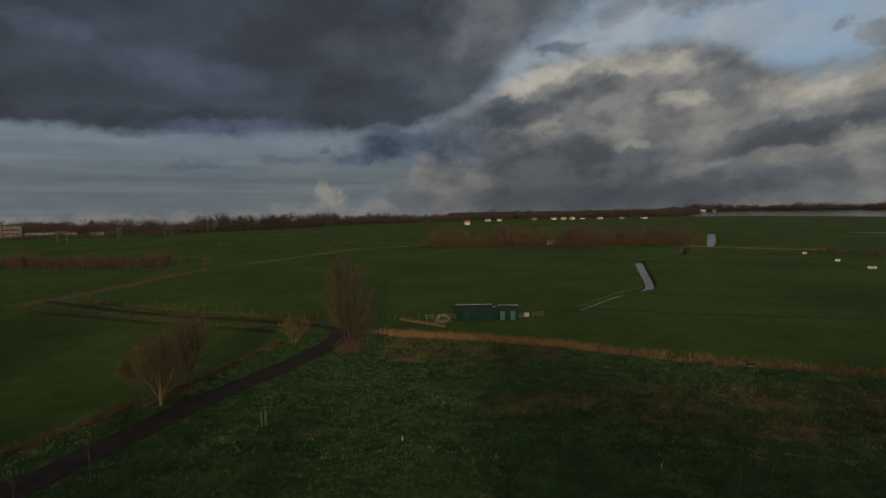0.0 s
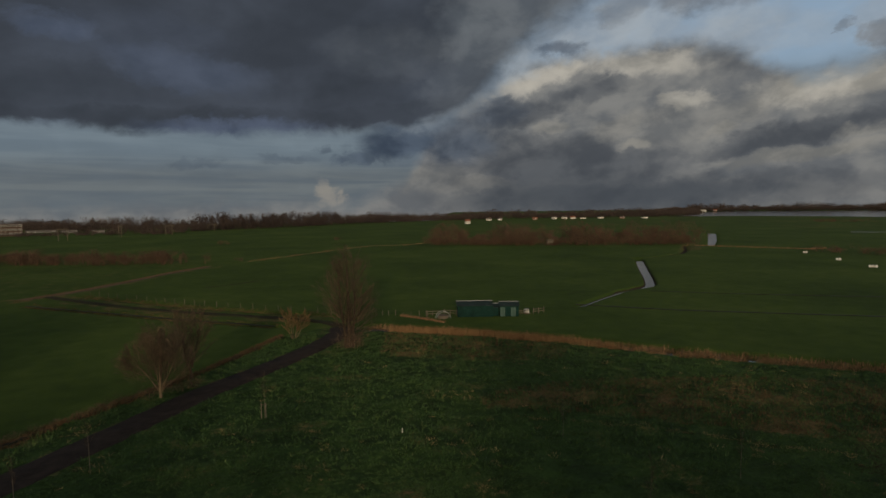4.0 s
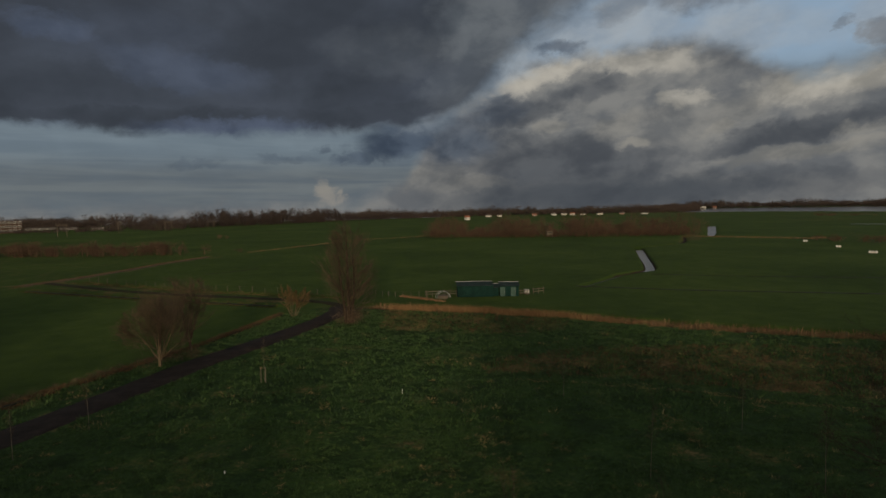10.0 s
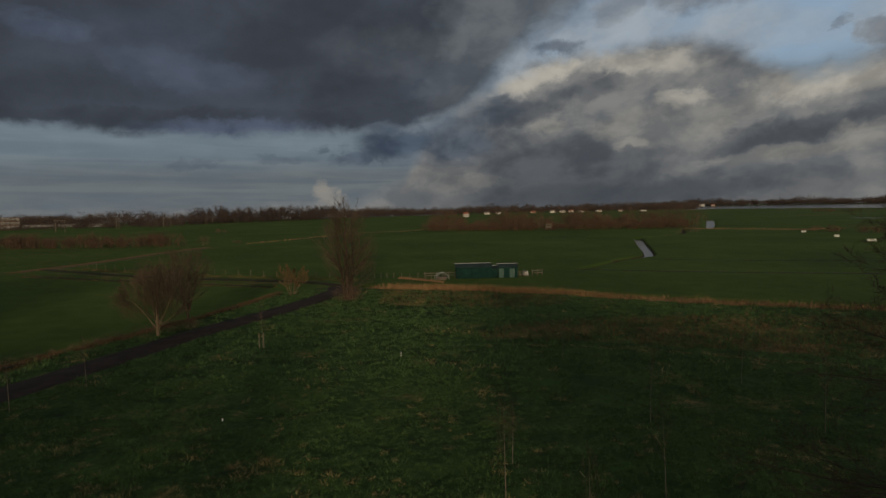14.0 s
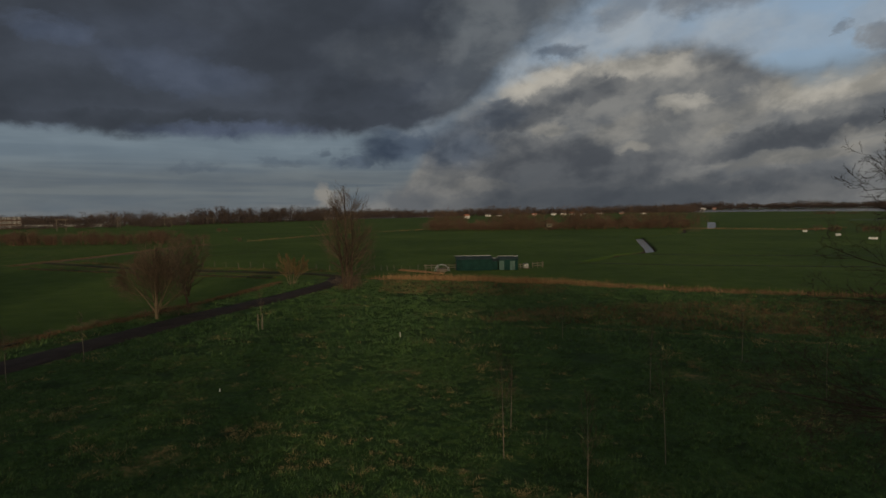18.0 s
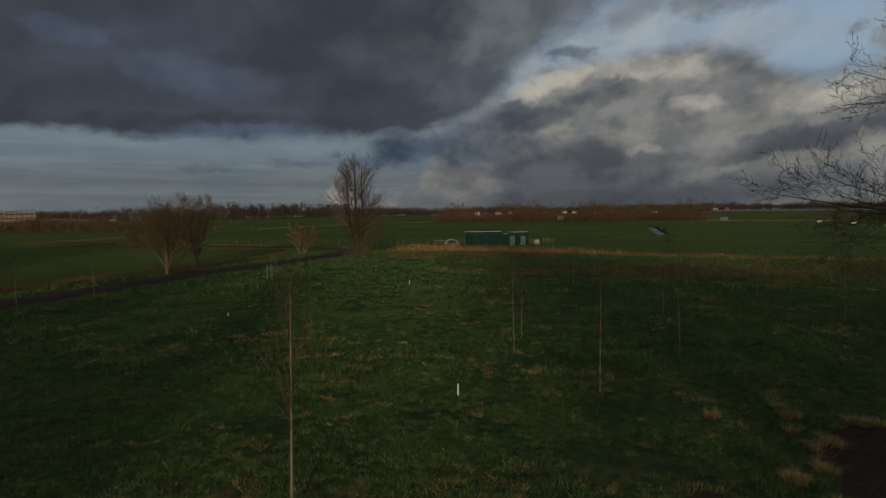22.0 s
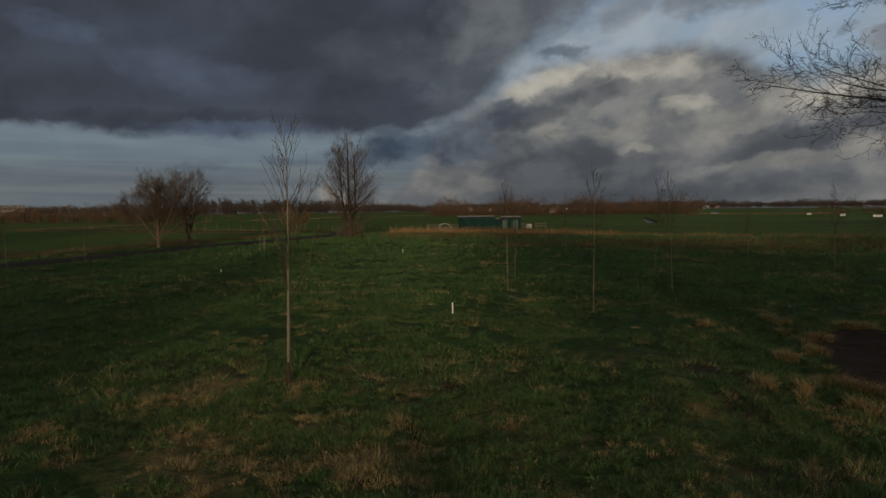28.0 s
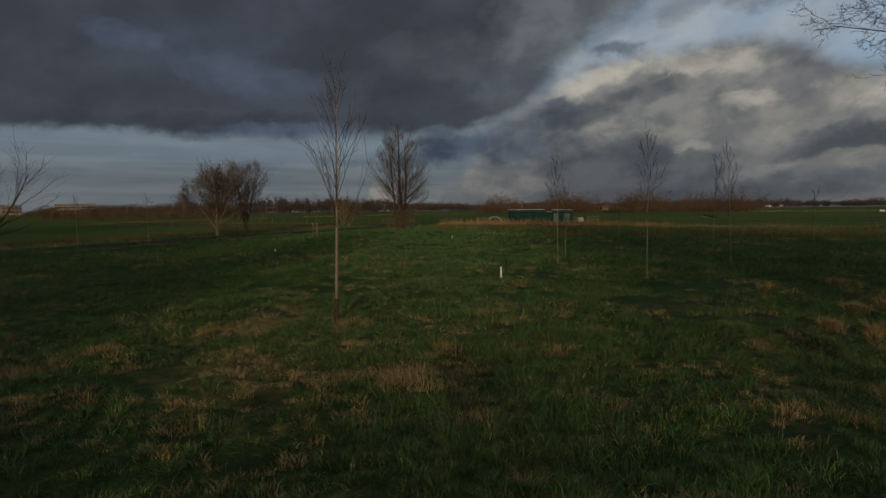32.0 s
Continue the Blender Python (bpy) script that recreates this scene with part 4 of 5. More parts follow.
def along(line, count, depth, h, w, rng, wave=0.2):
    """Spots scattered along a line, up to depth metres behind it."""
    p = np.array(line, float)
    seg = np.hypot(*np.diff(p, axis=0).T)
    s = np.concatenate([[0], np.cumsum(seg)])
    u = rng.random(count) * s[-1]
    x, y = np.interp(u, s, p[:, 0]), np.interp(u, s, p[:, 1]) + rng.random(count) * depth
    hh = h * (1 + wave * np.sin(u / s[-1] * 23) * 0.6) * rng.uniform(1 - wave, 1 + wave, count)
    return [(float(a), float(b), float(c), float(c) * w) for a, b, c in zip(x, y, hh)]


rng = np.random.default_rng(9)
spots = along([(-8, 288), (28, 275), (70, 270), (100, 268), (114, 272)], 190, 44, 6.4, 0.8, rng, 0.5)
spots += along([(-9, 284), (28, 272), (70, 267), (103, 266), (113, 268)], 190, 5, 3.6, 1.3, rng, 0.3)
spots += [(112.5, 272, 10.5, 6.0), (116, 276, 9.5, 5.5), (108, 274, 9.0, 6), (47, 300, 11.0, 6), (41, 305, 10.0, 6), (92, 300, 10.5, 5), (118, 298, 9.5, 6)]
twig_cloud("wood_by_the_channel", spots, 170, 0.13, MAT["wood"], "reddish brown bare wood and scrub in the polder", "wood", 1)
# unseen trees and low bushes, added behind the camera to shade the meadow, with a gap
behind = along([(-190, -14), (-50, -12)], 130, 12, 20.5, 0.5, rng, 0.2) + along([(-48, -38), (-7.0, -38)], 48, 12, 14.6, 0.5, rng, 0.2) + along([(5.5, -34), (45, -32), (130, -36)], 120, 12, 17.5, 0.5, rng, 0.2)
behind += [(-34 + 1.7 * k + rng.normal(0, 0.3), -9 + rng.normal(0, 0.8), 2.9 + rng.normal(0, 0.2), 2.4) for k in range(38)]
twig_cloud("wood_behind", behind, 200, 0.17, MAT["wood"], "unseen bare trees and bushes added behind the camera for shade", "wood", 8, 0.08, 0.25)
twig_cloud("hedge_row", along([(-175, 208), (-136, 201), (-114, 199), (-90, 201)], 130, 7, 4.3, 1.0, rng, 0.2) + [(-83, 203, 4.2, 3.6), (-73, 209, 1.6, 3)], 190, 0.11, MAT["wood"], "brown leafless hedge row across the fields", "hedge", 2, 0.06)
twig_cloud("wood_far_left", along([(-900, 700), (-430, 590), (-345, 530), (-215, 490)], 360, 60, 10.0, 0.9, rng, 0.22) + along([(-900, 690), (-430, 580), (-345, 520), (-215, 480), (-118, 615)], 460, 20, 7.0, 1.7, rng, 0.25) + along([(-330, 420), (-200, 440)], 70, 25, 3.2, 1.6, rng, 0.3) + along([(-215, 500), (-165, 540), (-118, 620)], 130, 40, 13.5, 0.55, rng, 0.12), 150, 0.34, MAT["far_wood"], "dark bare wood along the horizon", "wood", 3, 0.05, 0.2)
twig_cloud("wood_far_middle", along([(-118, 650), (-26, 730), (78, 800), (273, 800), (420, 1000)], 360, 60, 10.0, 1.0, rng, 0.2) + along([(-118, 640), (-26, 720), (78, 790), (273, 790), (420, 990)], 400, 20, 7.0, 1.8, rng, 0.25), 150, 0.45, MAT["far_wood"], "dark bare wood along the horizon behind houses", "wood", 4, 0.04, 0.2)
twig_cloud("wood_far_shore", along([(500, 1230), (640, 1180), (790, 1110), (1100, 1080)], 240, 50, 13.0, 1.1, rng, 0.2) + along([(430, 1200), (500, 1215), (640, 1165), (790, 1095), (1100, 1065)], 330, 15, 8.0, 2.2, rng, 0.2), 150, 0.70, MAT["far_wood"], "dark bare wood on the far lake shore", "wood", 5, 0.03, 0.3)
twig_cloud("scrub_patch", along([(136, 214), (150, 200), (172, 190)], 26, 10, 2.6, 1.8, rng) + along([(322, 520), (360, 500)], 24, 14, 3.0, 2.0, rng) + along([(-120, 300), (-60, 330)], 5, 10, 2.0, 1.8, rng), 120, 0.14, MAT["wood"], "low brown scrub patches in the fields", "scrub", 6, 0.04)
twig_cloud("bank_scrub", along([(-36.6, 45), (-32.5, 56), (-29.5, 63)], 40, 1, 0.7, 1.6, rng) + along([(-14.8, 77.6), (-11.4, 78.2)], 30, 2.5, 2.2, 0.8, rng) + along([(-30, 57.5), (-26, 62)], 16, 1, 1.2, 1.3, rng), 60, 0.035, MAT["twigs"], "low dead scrub on the ditch bank and under trees", "scrub", 7, 0.03, 0.02)


# ---------------------------------------------------------------- reeds and grass
def blades(name, xy, tall, width, per, spread, mats, label, category, seed, lean=0.35, fine=False):
    """Clumps of narrow leaves, one or three triangles each, splayed from their foot."""
    r = np.random.default_rng(seed)
    k = len(xy) * per
    base = np.repeat(np.asarray(xy, float), per, 0) + r.normal(0, 1, (k, 2)) * np.repeat(np.broadcast_to(spread, len(xy)), per)[:, None]
    h = np.repeat(np.broadcast_to(tall, len(xy)), per) * r.uniform(0.55, 1.3, k)
    z = height(base[:, 0], base[:, 1]) - 0.02
    a = r.random(k) * 2 * np.pi
    out = base - np.repeat(np.asarray(xy, float), per, 0)
    out /= np.linalg.norm(out, axis=1)[:, None] + 1e-6
    bend = (out * 0.7 + r.normal(0, 0.6, (k, 2))) * (lean * h)[:, None]
    w = (np.stack([np.cos(a), np.sin(a)], 1)) * (width * r.uniform(0.6, 1.3, k))[:, None] / 2
    p0 = np.column_stack([base - w, z])
    p1 = np.column_stack([base + w, z])
    tip = np.column_stack([base + bend, z + h * np.sqrt(np.maximum(0.2, 1 - 0.5 * lean ** 2))])
    if not fine:
        v = np.stack([p0, p1, tip], 1).reshape(-1, 3)
        t = np.arange(k * 3).reshape(-1, 3)
    else:
        m = np.column_stack([base + bend * 0.32, z + h * 0.62])
        ww = np.column_stack([w * 0.75, np.zeros(k)])
        v = np.stack([p0, p1, m - ww, m + ww, tip], 1).reshape(-1, 3)
        q = np.arange(k)[:, None] * 5
        t = np.concatenate([q + (0, 1, 3), q + (0, 3, 2), q + (2, 3, 4)])
    return tagged(new(name, tri_mesh(name, v, t, mats)), label, category, kind="stuff")


def scatter(r, n, x0, x1, y0, y1, poly=None):
    p = np.column_stack([r.uniform(x0, x1, n), r.uniform(y0, y1, n)])
    return p[inside(p[:, 0], p[:, 1], poly)] if poly else p


def beside(r, line, n, half, x0, x1):
    p = np.array(line, float)
    seg = np.hypot(*np.diff(p, axis=0).T)
    s = np.concatenate([[0], np.cumsum(seg)])
    u = r.random(n) * s[-1]
    q = np.column_stack([np.interp(u, s, p[:, 0]), np.interp(u, s, p[:, 1])]) + np.column_stack([r.normal(0, 0.2, n), r.normal(0, half, n)])
    return q[(q[:, 0] > x0) & (q[:, 0] < x1)]


r = np.random.default_rng(31)
near_side = [(x, y - 1.4) for x, y in REED_LINE]
bed = beside(r, near_side, 21000, 0.9, -9.0, 30.0)
bed = bed[np.abs(bed[:, 0] - 5.0) + r.normal(0, 4.0, len(bed)) < 12.0]
blades("reed_bed", bed, 1.1, 0.05, 3, 0.12, MAT["reed"], "golden dry reeds along the ditch", "reeds", 1, 0.2)
row = beside(r, near_side, 11000, 0.4, 11.0, 80)
row = row[wobble(row[:, 0], row[:, 1], 1.4, 5.0) > -0.55]
blades("reed_row", row, 0.85, 0.05, 3, 0.14, MAT["reed_dull"], "broken brown reed row along the ditch", "reeds", 9, 0.3)
far_side = [(x, y + 1.7) for x, y in REED_LINE]
blades("reed_fringe", np.concatenate([beside(r, far_side, 1500, 0.3, -12, 90), beside(r, PALE_LINE, 450, 0.6, -70, 0), beside(r, [(104, 262), (140, 232), (150, 236)], 700, 0.9, 90, 160)]), 0.6, 0.08, 3, 0.15, MAT["reed_dull"], "thin dry reed fringe on the field side", "reeds", 2, 0.2)
blades("marsh_stalks", np.concatenate([scatter(r, 3600, 2, 62, 44, 64, MARSH), scatter(r, 1500, -12, 18, 70, 90, GOLD)]), 0.42, 0.05, 5, 0.12, MAT["weed"], "brown dead stalks in the wet meadow", "dead stalks", 3, 0.45)
blades("bank_grass", np.concatenate([beside(r, DITCH_LEFT, 2600, 0.9, -50, -20), beside(r, DITCH_A, 1500, 0.8, -130, -20), beside(r, DITCH_B, 1500, 0.8, -90, -10), beside(r, TRACK, 1800, 2.6, -100, -60)]), 0.34, 0.05, 5, 0.15, MAT["weed"], "brown dead grass along ditch banks", "dead grass", 4, 0.4)


blades("reed_strip", beside(r, [(-8.0, 101.4), (-4.5, 98.6), (-0.5, 95.0)], 420, 0.18, -9, 1), 0.38, 0.05, 3, 0.12, MAT["reed_dull"], "short dry reed strip before the sheds", "reeds", 12, 0.3)
blades("straw_line", beside(r, [(6.0, 52.1), (20.3, 47.7), (25.3, 44.7), (30.7, 43.3)], 260, 0.22, 0, 60), 0.16, 0.03, 7, 0.12, MAT["straw"], "thin line of dead grass across the meadow", "dead grass", 13, 0.6)


def tussocks(y0, y1, gap, tall, width, per, fine, seed, lean=0.6):
    """Green and dead tussocks of the meadow between two distances, about gap metres apart."""
    rr = np.random.default_rng(seed)
    gx, gy = np.meshgrid(np.arange(-y1 * 0.84 - 2.5, y1 * 0.84 + 2.5, gap), np.arange(y0, y1, gap * 0.9))
    x, y = gx.ravel() + rr.normal(0, 0.33 * gap, gx.size), gy.ravel() + rr.normal(0, 0.33 * gap, gx.size)
    lush = 0.8 * patchy(x, y, 3.2, 3) + 0.6 * patchy(x, y, 1.1, 4) + rr.normal(0, 0.3, len(x))
    keep = (np.abs(x) < y * 0.84 + 2.5) & inside(x, y, PARK) & ~inside(x, y, SOIL) & (to_line(x, y, ROAD) > 2.0) & (lush > np.where(y < 42, -0.42, -0.8))
    x, y, lush = x[keep], y[keep], lush[keep]
    dead = 0.35 * patchy(x, y, 2.6, 7) + 0.70 * patchy(x, y, 0.55 + y * 0.012, 6) + rr.normal(0, 0.38, len(x)) + 0.28 * smooth(y, 12.5, 9.0) > 0.64 + 0.22 * smooth(y, 30, 45)
    size = rr.lognormal(-0.05, 0.28, len(x)) * (1.0 + 0.22 * np.clip(lush, -1, 1.2))
    at = np.column_stack([x, y])
    blades("meadow_grass", at[~dead], tall * size[~dead], width, per, gap * 0.24 * size[~dead], MAT["grass"], "lush dark green tussocky meadow grass", "grass", seed, lean, fine)
    blades("dead_grass", at[dead], tall * 0.95 * size[dead], width * 0.8, per, gap * 0.26 * size[dead], MAT["straw"], "straw-coloured dead grass tufts in the meadow", "dead grass", seed + 1, lean + 0.05, fine)
    if y0 < 15:
        some = at[~dead][rr.random(int((~dead).sum())) < 0.7]
        blades("dead_grass", some, tall * 0.95, width * 0.8, int(per * 0.14), gap * 0.32, MAT["straw"], "single dead straw blades among the green grass", "dead grass", seed + 2, lean, fine)


tussocks(3.0, 10.0, 0.185, 0.10, 0.0064, 78, True, 51, 0.75)
tussocks(10.0, 20.0, 0.28, 0.125, 0.0125, 60, False, 61, 0.7)
tussocks(20.0, 42.0, 0.42, 0.17, 0.025, 34, False, 71)
tussocks(42.0, 88.0, 0.85, 0.27, 0.055, 22, False, 81)


rr = np.random.default_rng(97)
tufts = np.array([(x + rr.normal(0, 0.09), y + rr.normal(0, 0.08)) for x, y, k in [(6.8, 12.0, 12), (8.9, 16.5, 5), (8.9, 15.8, 4), (7.8, 12.5, 4), (8.4, 13.8, 3), (8.9, 13.9, 3), (10.3, 15.4, 3), (10.4, 15.2, 3), (10.6, 15.1, 3), (6.6, 10.3, 4), (6.9, 16.0, 5), (6.7, 10.0, 5), (5.4, 10.1, 5), (5.9, 9.9, 4), (7.0, 9.8, 7), (6.4, 9.0, 4), (8.4, 14.9, 3)] for _ in range(1 + k // 2)])
blades("straw_tufts", tufts, 0.24, 0.010, 110, 0.055, MAT["straw"], "large straw tufts round the bare soil", "dead grass", 98, 0.8, True)

# ---------------------------------------------------------------- posts, fences, sheds
def post(name, x, y, h, r0, mat, label, category, group="", cap=True):
    root = new(name)
    root.location = (x, y, on_ground(x, y) - 0.1)
    part("shaft", rod(r0, h + 0.1, sides=8), mat, root)
    if cap:
        part("cap", rod(r0 * 1.08, r0 * 0.8, z=h + 0.1, r2=r0 * 0.5), mat, root)
    return tagged(root, label, category, group)


post("marker_post", 0.0, 17.8, 0.32, 0.024, "white", "short white marker post standing in the grass", "post", "marker posts")
post("marker_post", -3.9, 48.6, 0.34, 0.028, "white", "short white marker post standing in the grass", "post", "marker posts")
post("marker_post", -13.2, 33.8, 0.14, 0.03, "white", "low white marker post in the grass", "post", "marker posts")


def fence(name, line, gap, h, label, seed):
    rr = random.Random(seed)
    root = new(name)
    pts = []
    for (ax, ay), (bx, by) in zip(line, line[1:]):
        n = max(1, round(math.hypot(bx - ax, by - ay) / gap))
        pts += [(ax + (bx - ax) * i / n, ay + (by - ay) * i / n) for i in range(n)]
    pts.append(line[-1])
    bm = rod(0.045, h + 0.25, r2=0.04, sides=6)
    me = bpy.data.meshes.new("post")
    bm.to_mesh(me)
    bm.free()
    me.materials.append(MAT["timber"])
    for x, y in pts:
        o = put("post", me, root, at=(x, y, on_ground(x, y) - 0.25))
        o.rotation_euler = (rr.uniform(-0.06, 0.06), rr.uniform(-0.06, 0.06), rr.uniform(0, 3))
        o.scale.z = rr.uniform(0.88, 1.1)
    for z in (0.5, 0.9):
        lm = Limbs()
        for (ax, ay), (bx, by) in zip(pts, pts[1:]):
            lm.tube([(ax, ay, on_ground(ax, ay) + h * z), (bx, by, on_ground(bx, by) + h * z)], [0.003, 0.003], 3)
        put("wire", lm.mesh("wire", MAT["timber"]), root)
    return tagged(root, label, "fence")


fence("field_fence", [(-79.0, 130.5), (-62.0, 121.5), (-47.0, 114.0), (-31.0, 108.0), (-18.0, 103.5)], 3.0, 1.05, "wire fence on weathered timber posts along the ditch", 1)
fence("paddock_fence", [(-16.0, 103.5), (-9.0, 101.5), (-3.5, 100.0)], 1.3, 1.0, "wire fence on timber posts beside the sheds", 2)
fence("reed_fence", [(17.0, 81.0), (29.0, 73.2), (40.4, 68.2), (49.0, 64.6), (72.0, 54.5)], 4.0, 1.1, "old wire fence on timber posts in the reeds", 3)


def shed(name, x, y, w, d, h, turn, doors, label):
    root = new(name)
    root.matrix_world = pose(x, y, on_ground(x, y) - 0.05, 0, 0, turn)
    part("wall", box(w, d, h, bevel=0.02), "green_sheet", root)
    n = int(w / 0.32)
    for i in range(n):
        part("rib", box(0.05, 0.05, h - 0.1, -w / 2 + 0.16 + i * (w - 0.3) / (n - 1), -d / 2 - 0.02, 0.03), "green_sheet", root)
    bm = bmesh.new()
    prof = [(-d / 2 - 0.2, h - 0.02), (d / 2 + 0.2, h + 0.28)]
    m = 40
    for i in range(m + 1):
        zz = 0.025 * (i % 2)
        for yy, z in prof:
            for t in (0, 0.04):
                bm.verts.new((-w / 2 - 0.15 + (w + 0.3) * i / m, yy, z + zz + t))
    bm.verts.ensure_lookup_table()
    for i in range(m):
        a, b2 = i * 4, i * 4 + 4
        for q in ((a, a + 2, b2 + 2, b2), (a + 1, b2 + 1, b2 + 3, a + 3), (a, b2, b2 + 1, a + 1), (a + 2, a + 3, b2 + 3, b2 + 2)):
            bm.faces.new([bm.verts[k] for k in q])
    for a in (0, m * 4):
        bm.faces.new([bm.verts[k] for k in (a, a + 1, a + 3, a + 2)])
    part("roof", bm, "roof_sheet", root)
    part("ridge_strip", box(w + 0.3, 0.12, 0.06, 0, d / 2 + 0.1, h + 0.33), "steel", root, "pale metal ridge strip")
    for dx, dw in doors:
        dr = part("door", box(dw, 0.06, h * 0.82, dx, -d / 2 - 0.07, 0.1, 0.01), "green_pale", root, "weathered pale green door")
        part("handle", box(0.05, 0.04, 0.14, dx + dw * 0.38, -d / 2 - 0.12, h * 0.42), "steel", dr)
    return tagged(root, label, "shed")


def rails(x, y, turn):
    root = new("cattle_rail")
    root.matrix_world = pose(x, y, on_ground(x, y) - 0.1, 0, 0, turn)
    for dx in (-1.1, 0.0, 1.1):
        part("post", rod(0.05, 1.25, dx, 0, 0, 0.045, 6), "timber", root)
    for z in (0.55, 0.95):
        part("rail", box(2.5, 0.05, 0.1, 0, -0.06, z, 0.01), "timber", root)
    return tagged(root, "short weathered timber cattle rail beside the sheds", "rail", "cattle rails")


for x, y, turn in ((-2.6, 100.6, 12), (0.4, 101.0, -24), (12.4, 100.2, 6), (15.6, 102.0, 30)):
    rails(x, y, turn)
shed("lean_to_shed", 7.95, 101.3, 1.3, 2.2, 1.55, 0, [], "narrow green lean-to between two field sheds")
shed("field_shed", 4.6, 101.2, 6.0, 3.2, 1.95, 2, [], "long low dark green field shed behind the reeds")
shed("tool_shed", 10.4, 101.0, 3.2, 2.6, 1.85, -3, [(-1.1, 0.8), (0.7, 0.8)], "small green shed with pale worn doors")


def trough(x, y):
    root = new("water_tank")
    root.matrix_world = pose(x, y, on_ground(x, y), 0, 0, 8)
    part("tank", box(0.8, 0.8, 0.62, z=0.14, bevel=0.06), "wrap", root)
    for k in range(4):
        part("bar", box(0.04, 0.84, 0.04, -0.33 + k * 0.22, 0, 0.76), "steel", root)
    part("pallet", box(1.1, 1.1, 0.14, bevel=0.01), "timber", root)
    return tagged(root, "white plastic water tank on a timber pallet", "tank")


trough(13.6, 102.4)


def hay_rack(x, y):
    root = new("hay_feeder")
    root.matrix_world = pose(x, y, on_ground(x, y), 0, 0, 15)
    for yy in (-0.5, 0.5):
        lm = Limbs()
        a = np.linspace(0, math.pi, 12)
        lm.tube(np.stack([-1.2 * np.cos(a), np.full(12, yy), 1.15 * np.sin(a)], 1), [0.03] * 12, 6)
        put("hoop", lm.mesh("hoop", MAT["steel"]), root)
    for x0 in (-0.8, -0.4, 0, 0.4, 0.8):
        z = 1.15 * math.sqrt(1 - (x0 / 1.2) ** 2)
        part("crossbar", box(0.04, 1.0, 0.04, x0, 0, z - 0.02), "steel", root)
    part("ring", rod(0.9, 0.5, 0, 0, 0, 0.9, 14), "timber", root)
    return tagged(root, "hooped steel hay feeder beside the sheds", "feeder")


hay_rack(-0.8, 99.0)


def bale_pair(x, y, n, label):
    root = new("wrapped_bales")
    root.matrix_world = pose(x, y, on_ground(x, y), 0, 0, -30)
    for k in range(n):
        bm = bmesh.new()
        bmesh.ops.create_cone(bm, cap_ends=True, segments=20, radius1=0.36, radius2=0.36, depth=0.7, matrix=Matrix.Translation((k * 0.74, 0, 0.35)) @ Matrix.Rotation(math.pi / 2, 4, "X"))
        bmesh.ops.bevel(bm, geom=[e for e in bm.edges if len(e.link_faces) == 2 and e.calc_face_angle() > 1], offset=0.05, segments=2, affect="EDGES")
        part("bale", bm, "wrap", root)
    return tagged(root, label, "bales")


bale_pair(123.0, 188.5, 2, "pair of white film-wrapped bales on the pasture")
bale_pair(118.2, 167.0, 3, "row of white film-wrapped bales on the pasture")
bale_pair(129.0, 216.0, 2, "pair of white film-wrapped bales by the reed edge")


# ---------------------------------------------------------------- buildings far off
def house(x, y, w, d, h, roof_h, turn, wall, roof, label, name="house", cols=3, rows=1):
    root = new(name)
    root.matrix_world = pose(x, y, on_ground(x, y) - 0.1, 0, 0, turn)
    part("wall", box(w, d, h), wall, root)
    if roof_h > 0:
        bm = bmesh.new()
        o = 0.35
        lo = [bm.verts.new(p) for p in ((-w / 2 - o, -d / 2 - o, h), (w / 2 + o, -d / 2 - o, h), (w / 2 + o, d / 2 + o, h), (-w / 2 - o, d / 2 + o, h))]
        a, b2 = bm.verts.new((-w / 2 - o, 0, h + roof_h)), bm.verts.new((w / 2 + o, 0, h + roof_h))
        for f in ((lo[0], lo[1], b2, a), (lo[2], lo[3], a, b2), (lo[3], lo[0], a), (lo[1], lo[2], b2), tuple(reversed(lo))):
            bm.faces.new(f)
        rf = part("roof", bm, roof, root)
        part("chimney", box(0.6, 0.6, 1.1, w * 0.25, 0, h + roof_h - 0.6), "brick", rf)
    else:
        part("roof", box(w + 0.4, d + 0.4, 0.35, z=h), roof, root)
    for i in range(cols):
        for j in range(rows):
            ww, hh = min(1.5, w / cols * 0.55), h / rows * 0.45
            px, pz = -w / 2 + w * (i + 0.5) / cols, h / rows * (j + 0.35)
            wn = part("window", box(ww + 0.2, 0.1, hh + 0.2, px, -d / 2 - 0.02, pz - 0.1), "white", root)
            part("pane", box(ww, 0.06, hh, px, -d / 2 - 0.06, pz), "window", wn)
    return tagged(root, label, "house")


house(20.7, 603, 4.6, 4, 2.5, 1.9, 20, "white", "red_tiles", "white gabled farmhouse before the far wood", cols=3)
for k, (x, y, w, h, rh, wall, roof) in enumerate([(50, 715, 9, 3.2, 2.6, "cream", "tiles"), (64, 722, 7, 3.0, 2.4, "white", "tiles"), (108, 735, 8, 2.8, 2.2, "brick", "red_tiles"), (134, 748, 8, 3.4, 2.6, "white", "tiles"), (147, 750, 9, 3.4, 2.8, "cream", "tiles"),
                                                (158, 752, 8, 3.0, 2.4, "white", "red_tiles"), (171, 752, 9, 2.0, 0.0, "cream", "tiles"), (191, 745, 9, 3.0, 2.2, "cream", "tiles"), (216, 738, 8, 3.0, 2.4, "brick", "tiles"), (241, 730, 9, 1.8, 0.0, "white", "cream")]):
    house(x, y, w * 0.7, 5, h * 0.62, rh * 0.55, 10 * math.sin(k * 3), wall, roof, "pale low flat-roofed barn on the horizon" if rh == 0 else "small pale house on the horizon among trees", "barn" if rh == 0 else "house", cols=4 if rh == 0 else 3)
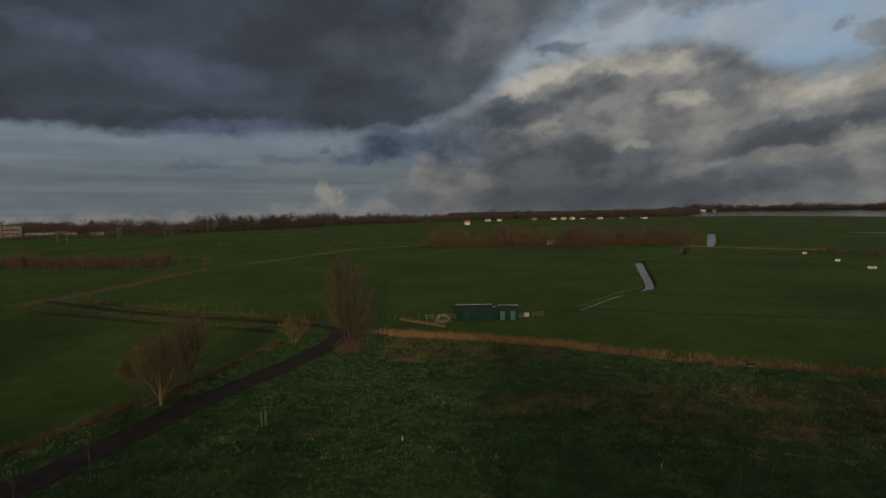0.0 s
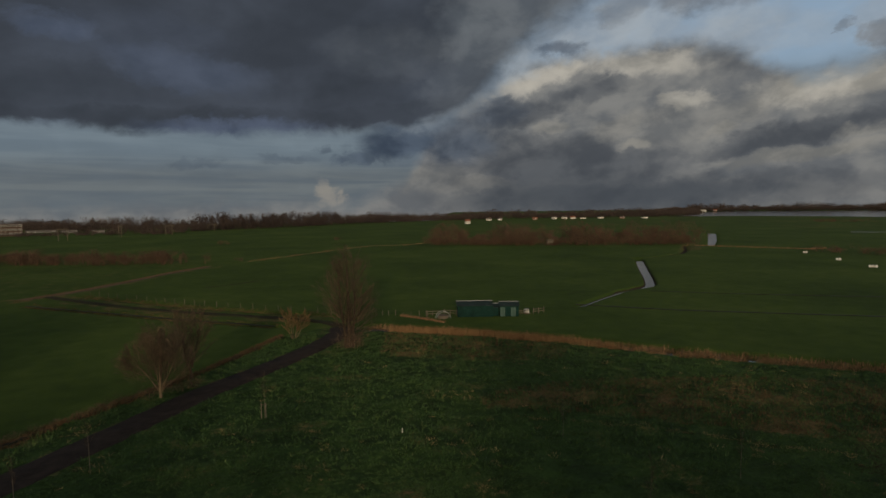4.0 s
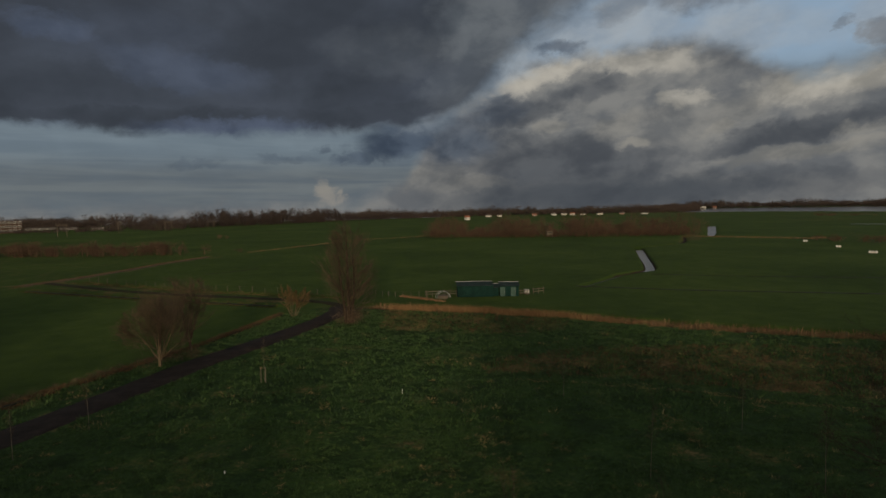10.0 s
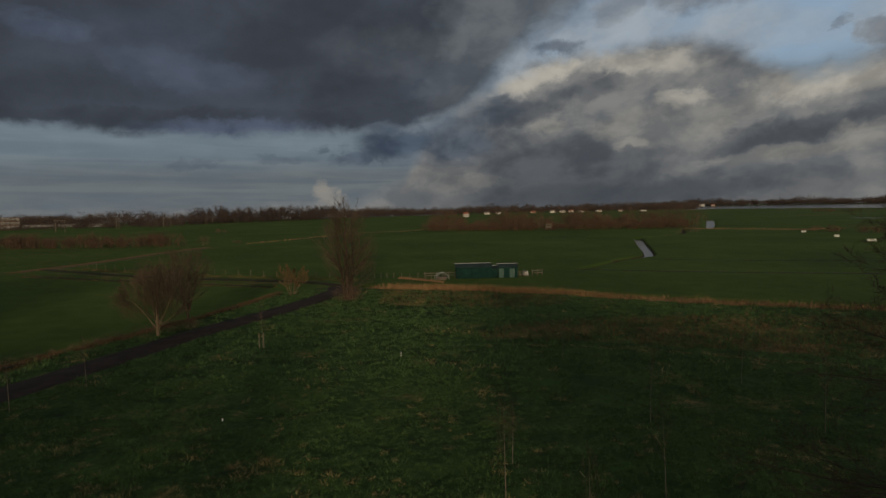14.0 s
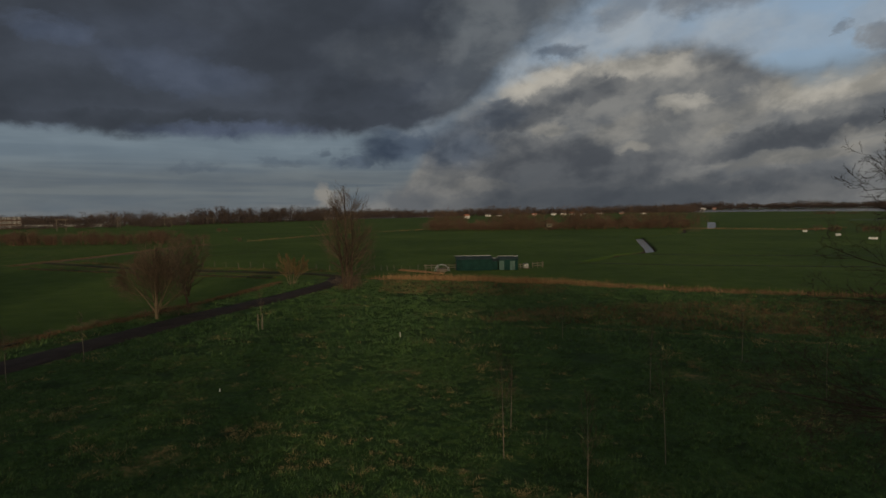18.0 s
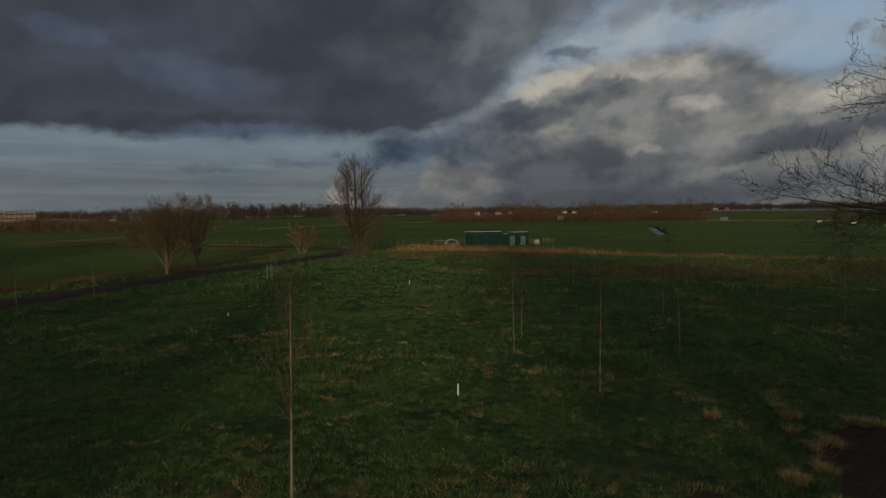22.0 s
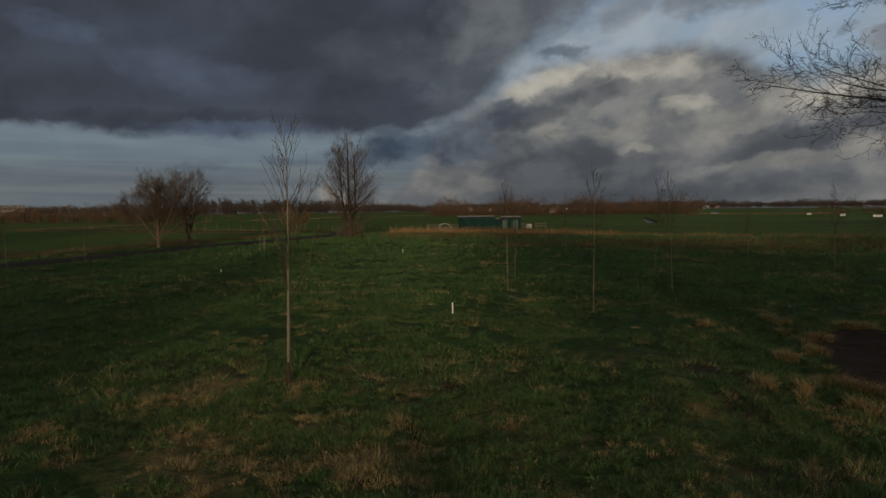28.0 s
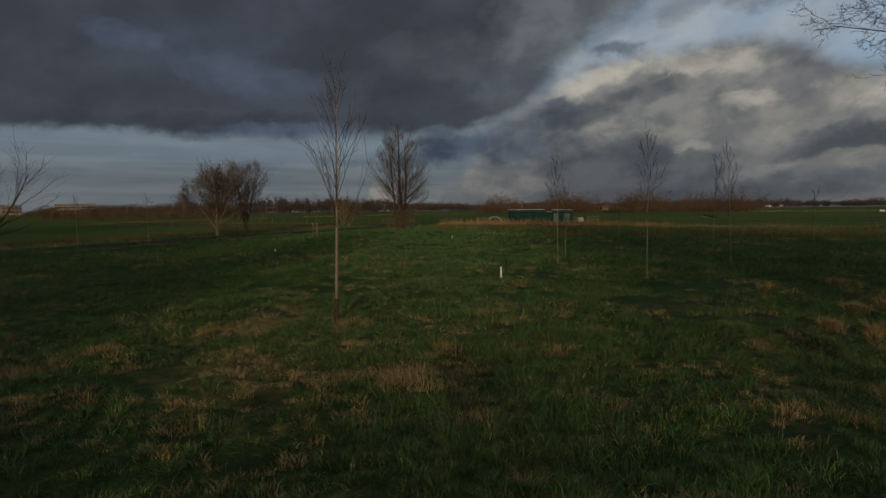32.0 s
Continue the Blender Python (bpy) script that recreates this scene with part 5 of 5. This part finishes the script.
for k, (x, y, w, h, rh, wall, roof) in enumerate([(512, 1196, 13, 4.5, 0, "white", "cream"), (535, 1196, 9, 3.5, 2.5, "brick", "red_tiles"), (770, 1150, 26, 14, 0, "concrete", "tiles"), (830, 1066, 12, 6, 4, "white", "red_tiles"), (856, 1060, 12, 6, 4, "cream", "red_tiles"), (884, 1055, 14, 6, 4, "brick", "red_tiles"), (910, 1050, 12, 7, 4, "white", "tiles")]):
    house(x, y, w * 0.7, 8, h * 0.62, rh * 0.6, -30, wall, roof, "pale building on the far lake shore", "lakeside_house", cols=4)


def apartment_block(x, y, w, storeys, turn):
    root = new("apartment_block")
    root.matrix_world = pose(x, y, on_ground(x, y) - 0.1, 0, 0, turn)
    part("wall", box(w, 10, storeys * 3.0), "brick_dark", root)
    part("roof", box(w + 0.4, 10.4, 0.3, z=storeys * 3.0), "tiles", root)
    for k in range(storeys):
        part("balcony", box(w - 1.0, 1.3, 0.85, 0, -5.6, k * 3.0 + 1.6, 0.02), "dull", root, "dull pale balcony front")
        for i in range(int(w / 3)):
            px = -w / 2 + 1.5 + i * 3.0
            wn = part("window", box(1.9, 0.1, 1.5, px, -5.03, k * 3.0 + 1.3), "white", root)
            part("pane", box(1.6, 0.06, 1.2, px, -5.08, k * 3.0 + 1.45), "window", wn)
    return tagged(root, "dark brick apartment block with pale balcony bands", "apartments")


apartment_block(-331, 440, 27, 3, 37)
apartment_block(-392, 446, 15, 3, 41)
for k, (x, y, w, h, rh) in enumerate([(-345, 505, 22, 1.9, 0), (-318, 500, 12, 1.9, 0), (-284, 484, 9, 2.2, 0)]):
    house(x, y, w, 9, h, rh, 28, "dull", "tiles", "low grey building at the edge of the far village", "village_house", cols=5)


def church(x, y):
    root = new("church")
    root.location = (x, y, on_ground(x, y))
    part("tower", box(4, 4, 8.5), "concrete", root)
    bm = bmesh.new()
    bmesh.ops.create_cone(bm, cap_ends=True, segments=4, radius1=3.0, radius2=0.1, depth=6, matrix=Matrix.Translation((0, 0, 11.5)) @ Matrix.Rotation(math.pi / 4, 4, "Z"))
    part("spire", bm, "tiles", root)
    part("nave", box(11, 6, 5.5, 7.5, 0), "concrete", root)
    return tagged(root, "small church with a pointed dark spire", "church")


church(-417, 700)


def gantry(x, y, w, h):
    root = new("portal_frame")
    root.matrix_world = pose(x, y, on_ground(x, y), 0, 0, 20)
    for s in (-1, 1):
        part("leg", box(0.3, 0.3, h, s * w / 2, 0, 0, 0.03), "timber", root)
    part("beam", box(w + 1.6, 0.35, 0.4, 0, 0, h, 0.03), "timber", root)
    return tagged(root, "pale two-legged portal frame beside the railway", "portal", "portals")


for x, y, w, h in ((-237, 366, 5.0, 7.0), (-224, 407, 1.6, 7.4), (-202, 432, 4.4, 6.4), (-197, 497, 5.0, 5.0)):
    gantry(x, y, w, h)


def hut(x, y):
    root = new("bird_hide")
    root.matrix_world = pose(x, y, on_ground(x, y), 0, 0, 5)
    part("wall", box(2.6, 1.8, 1.5, z=1.2), "timber", root)
    part("roof", box(3.4, 2.4, 0.14, z=2.7), "timber", root, "pale flat board roof")
    part("opening", box(2.0, 0.08, 0.35, 0, -0.93, 2.0), "window", root)
    for px in (-1.15, 1.15):
        for py in (-0.75, 0.75):
            part("leg", box(0.16, 0.16, 1.25, px, py, 0), "timber", root)
    return tagged(root, "pale timber bird hide on legs before the wood", "hut")


hut(46.5, 270.5)
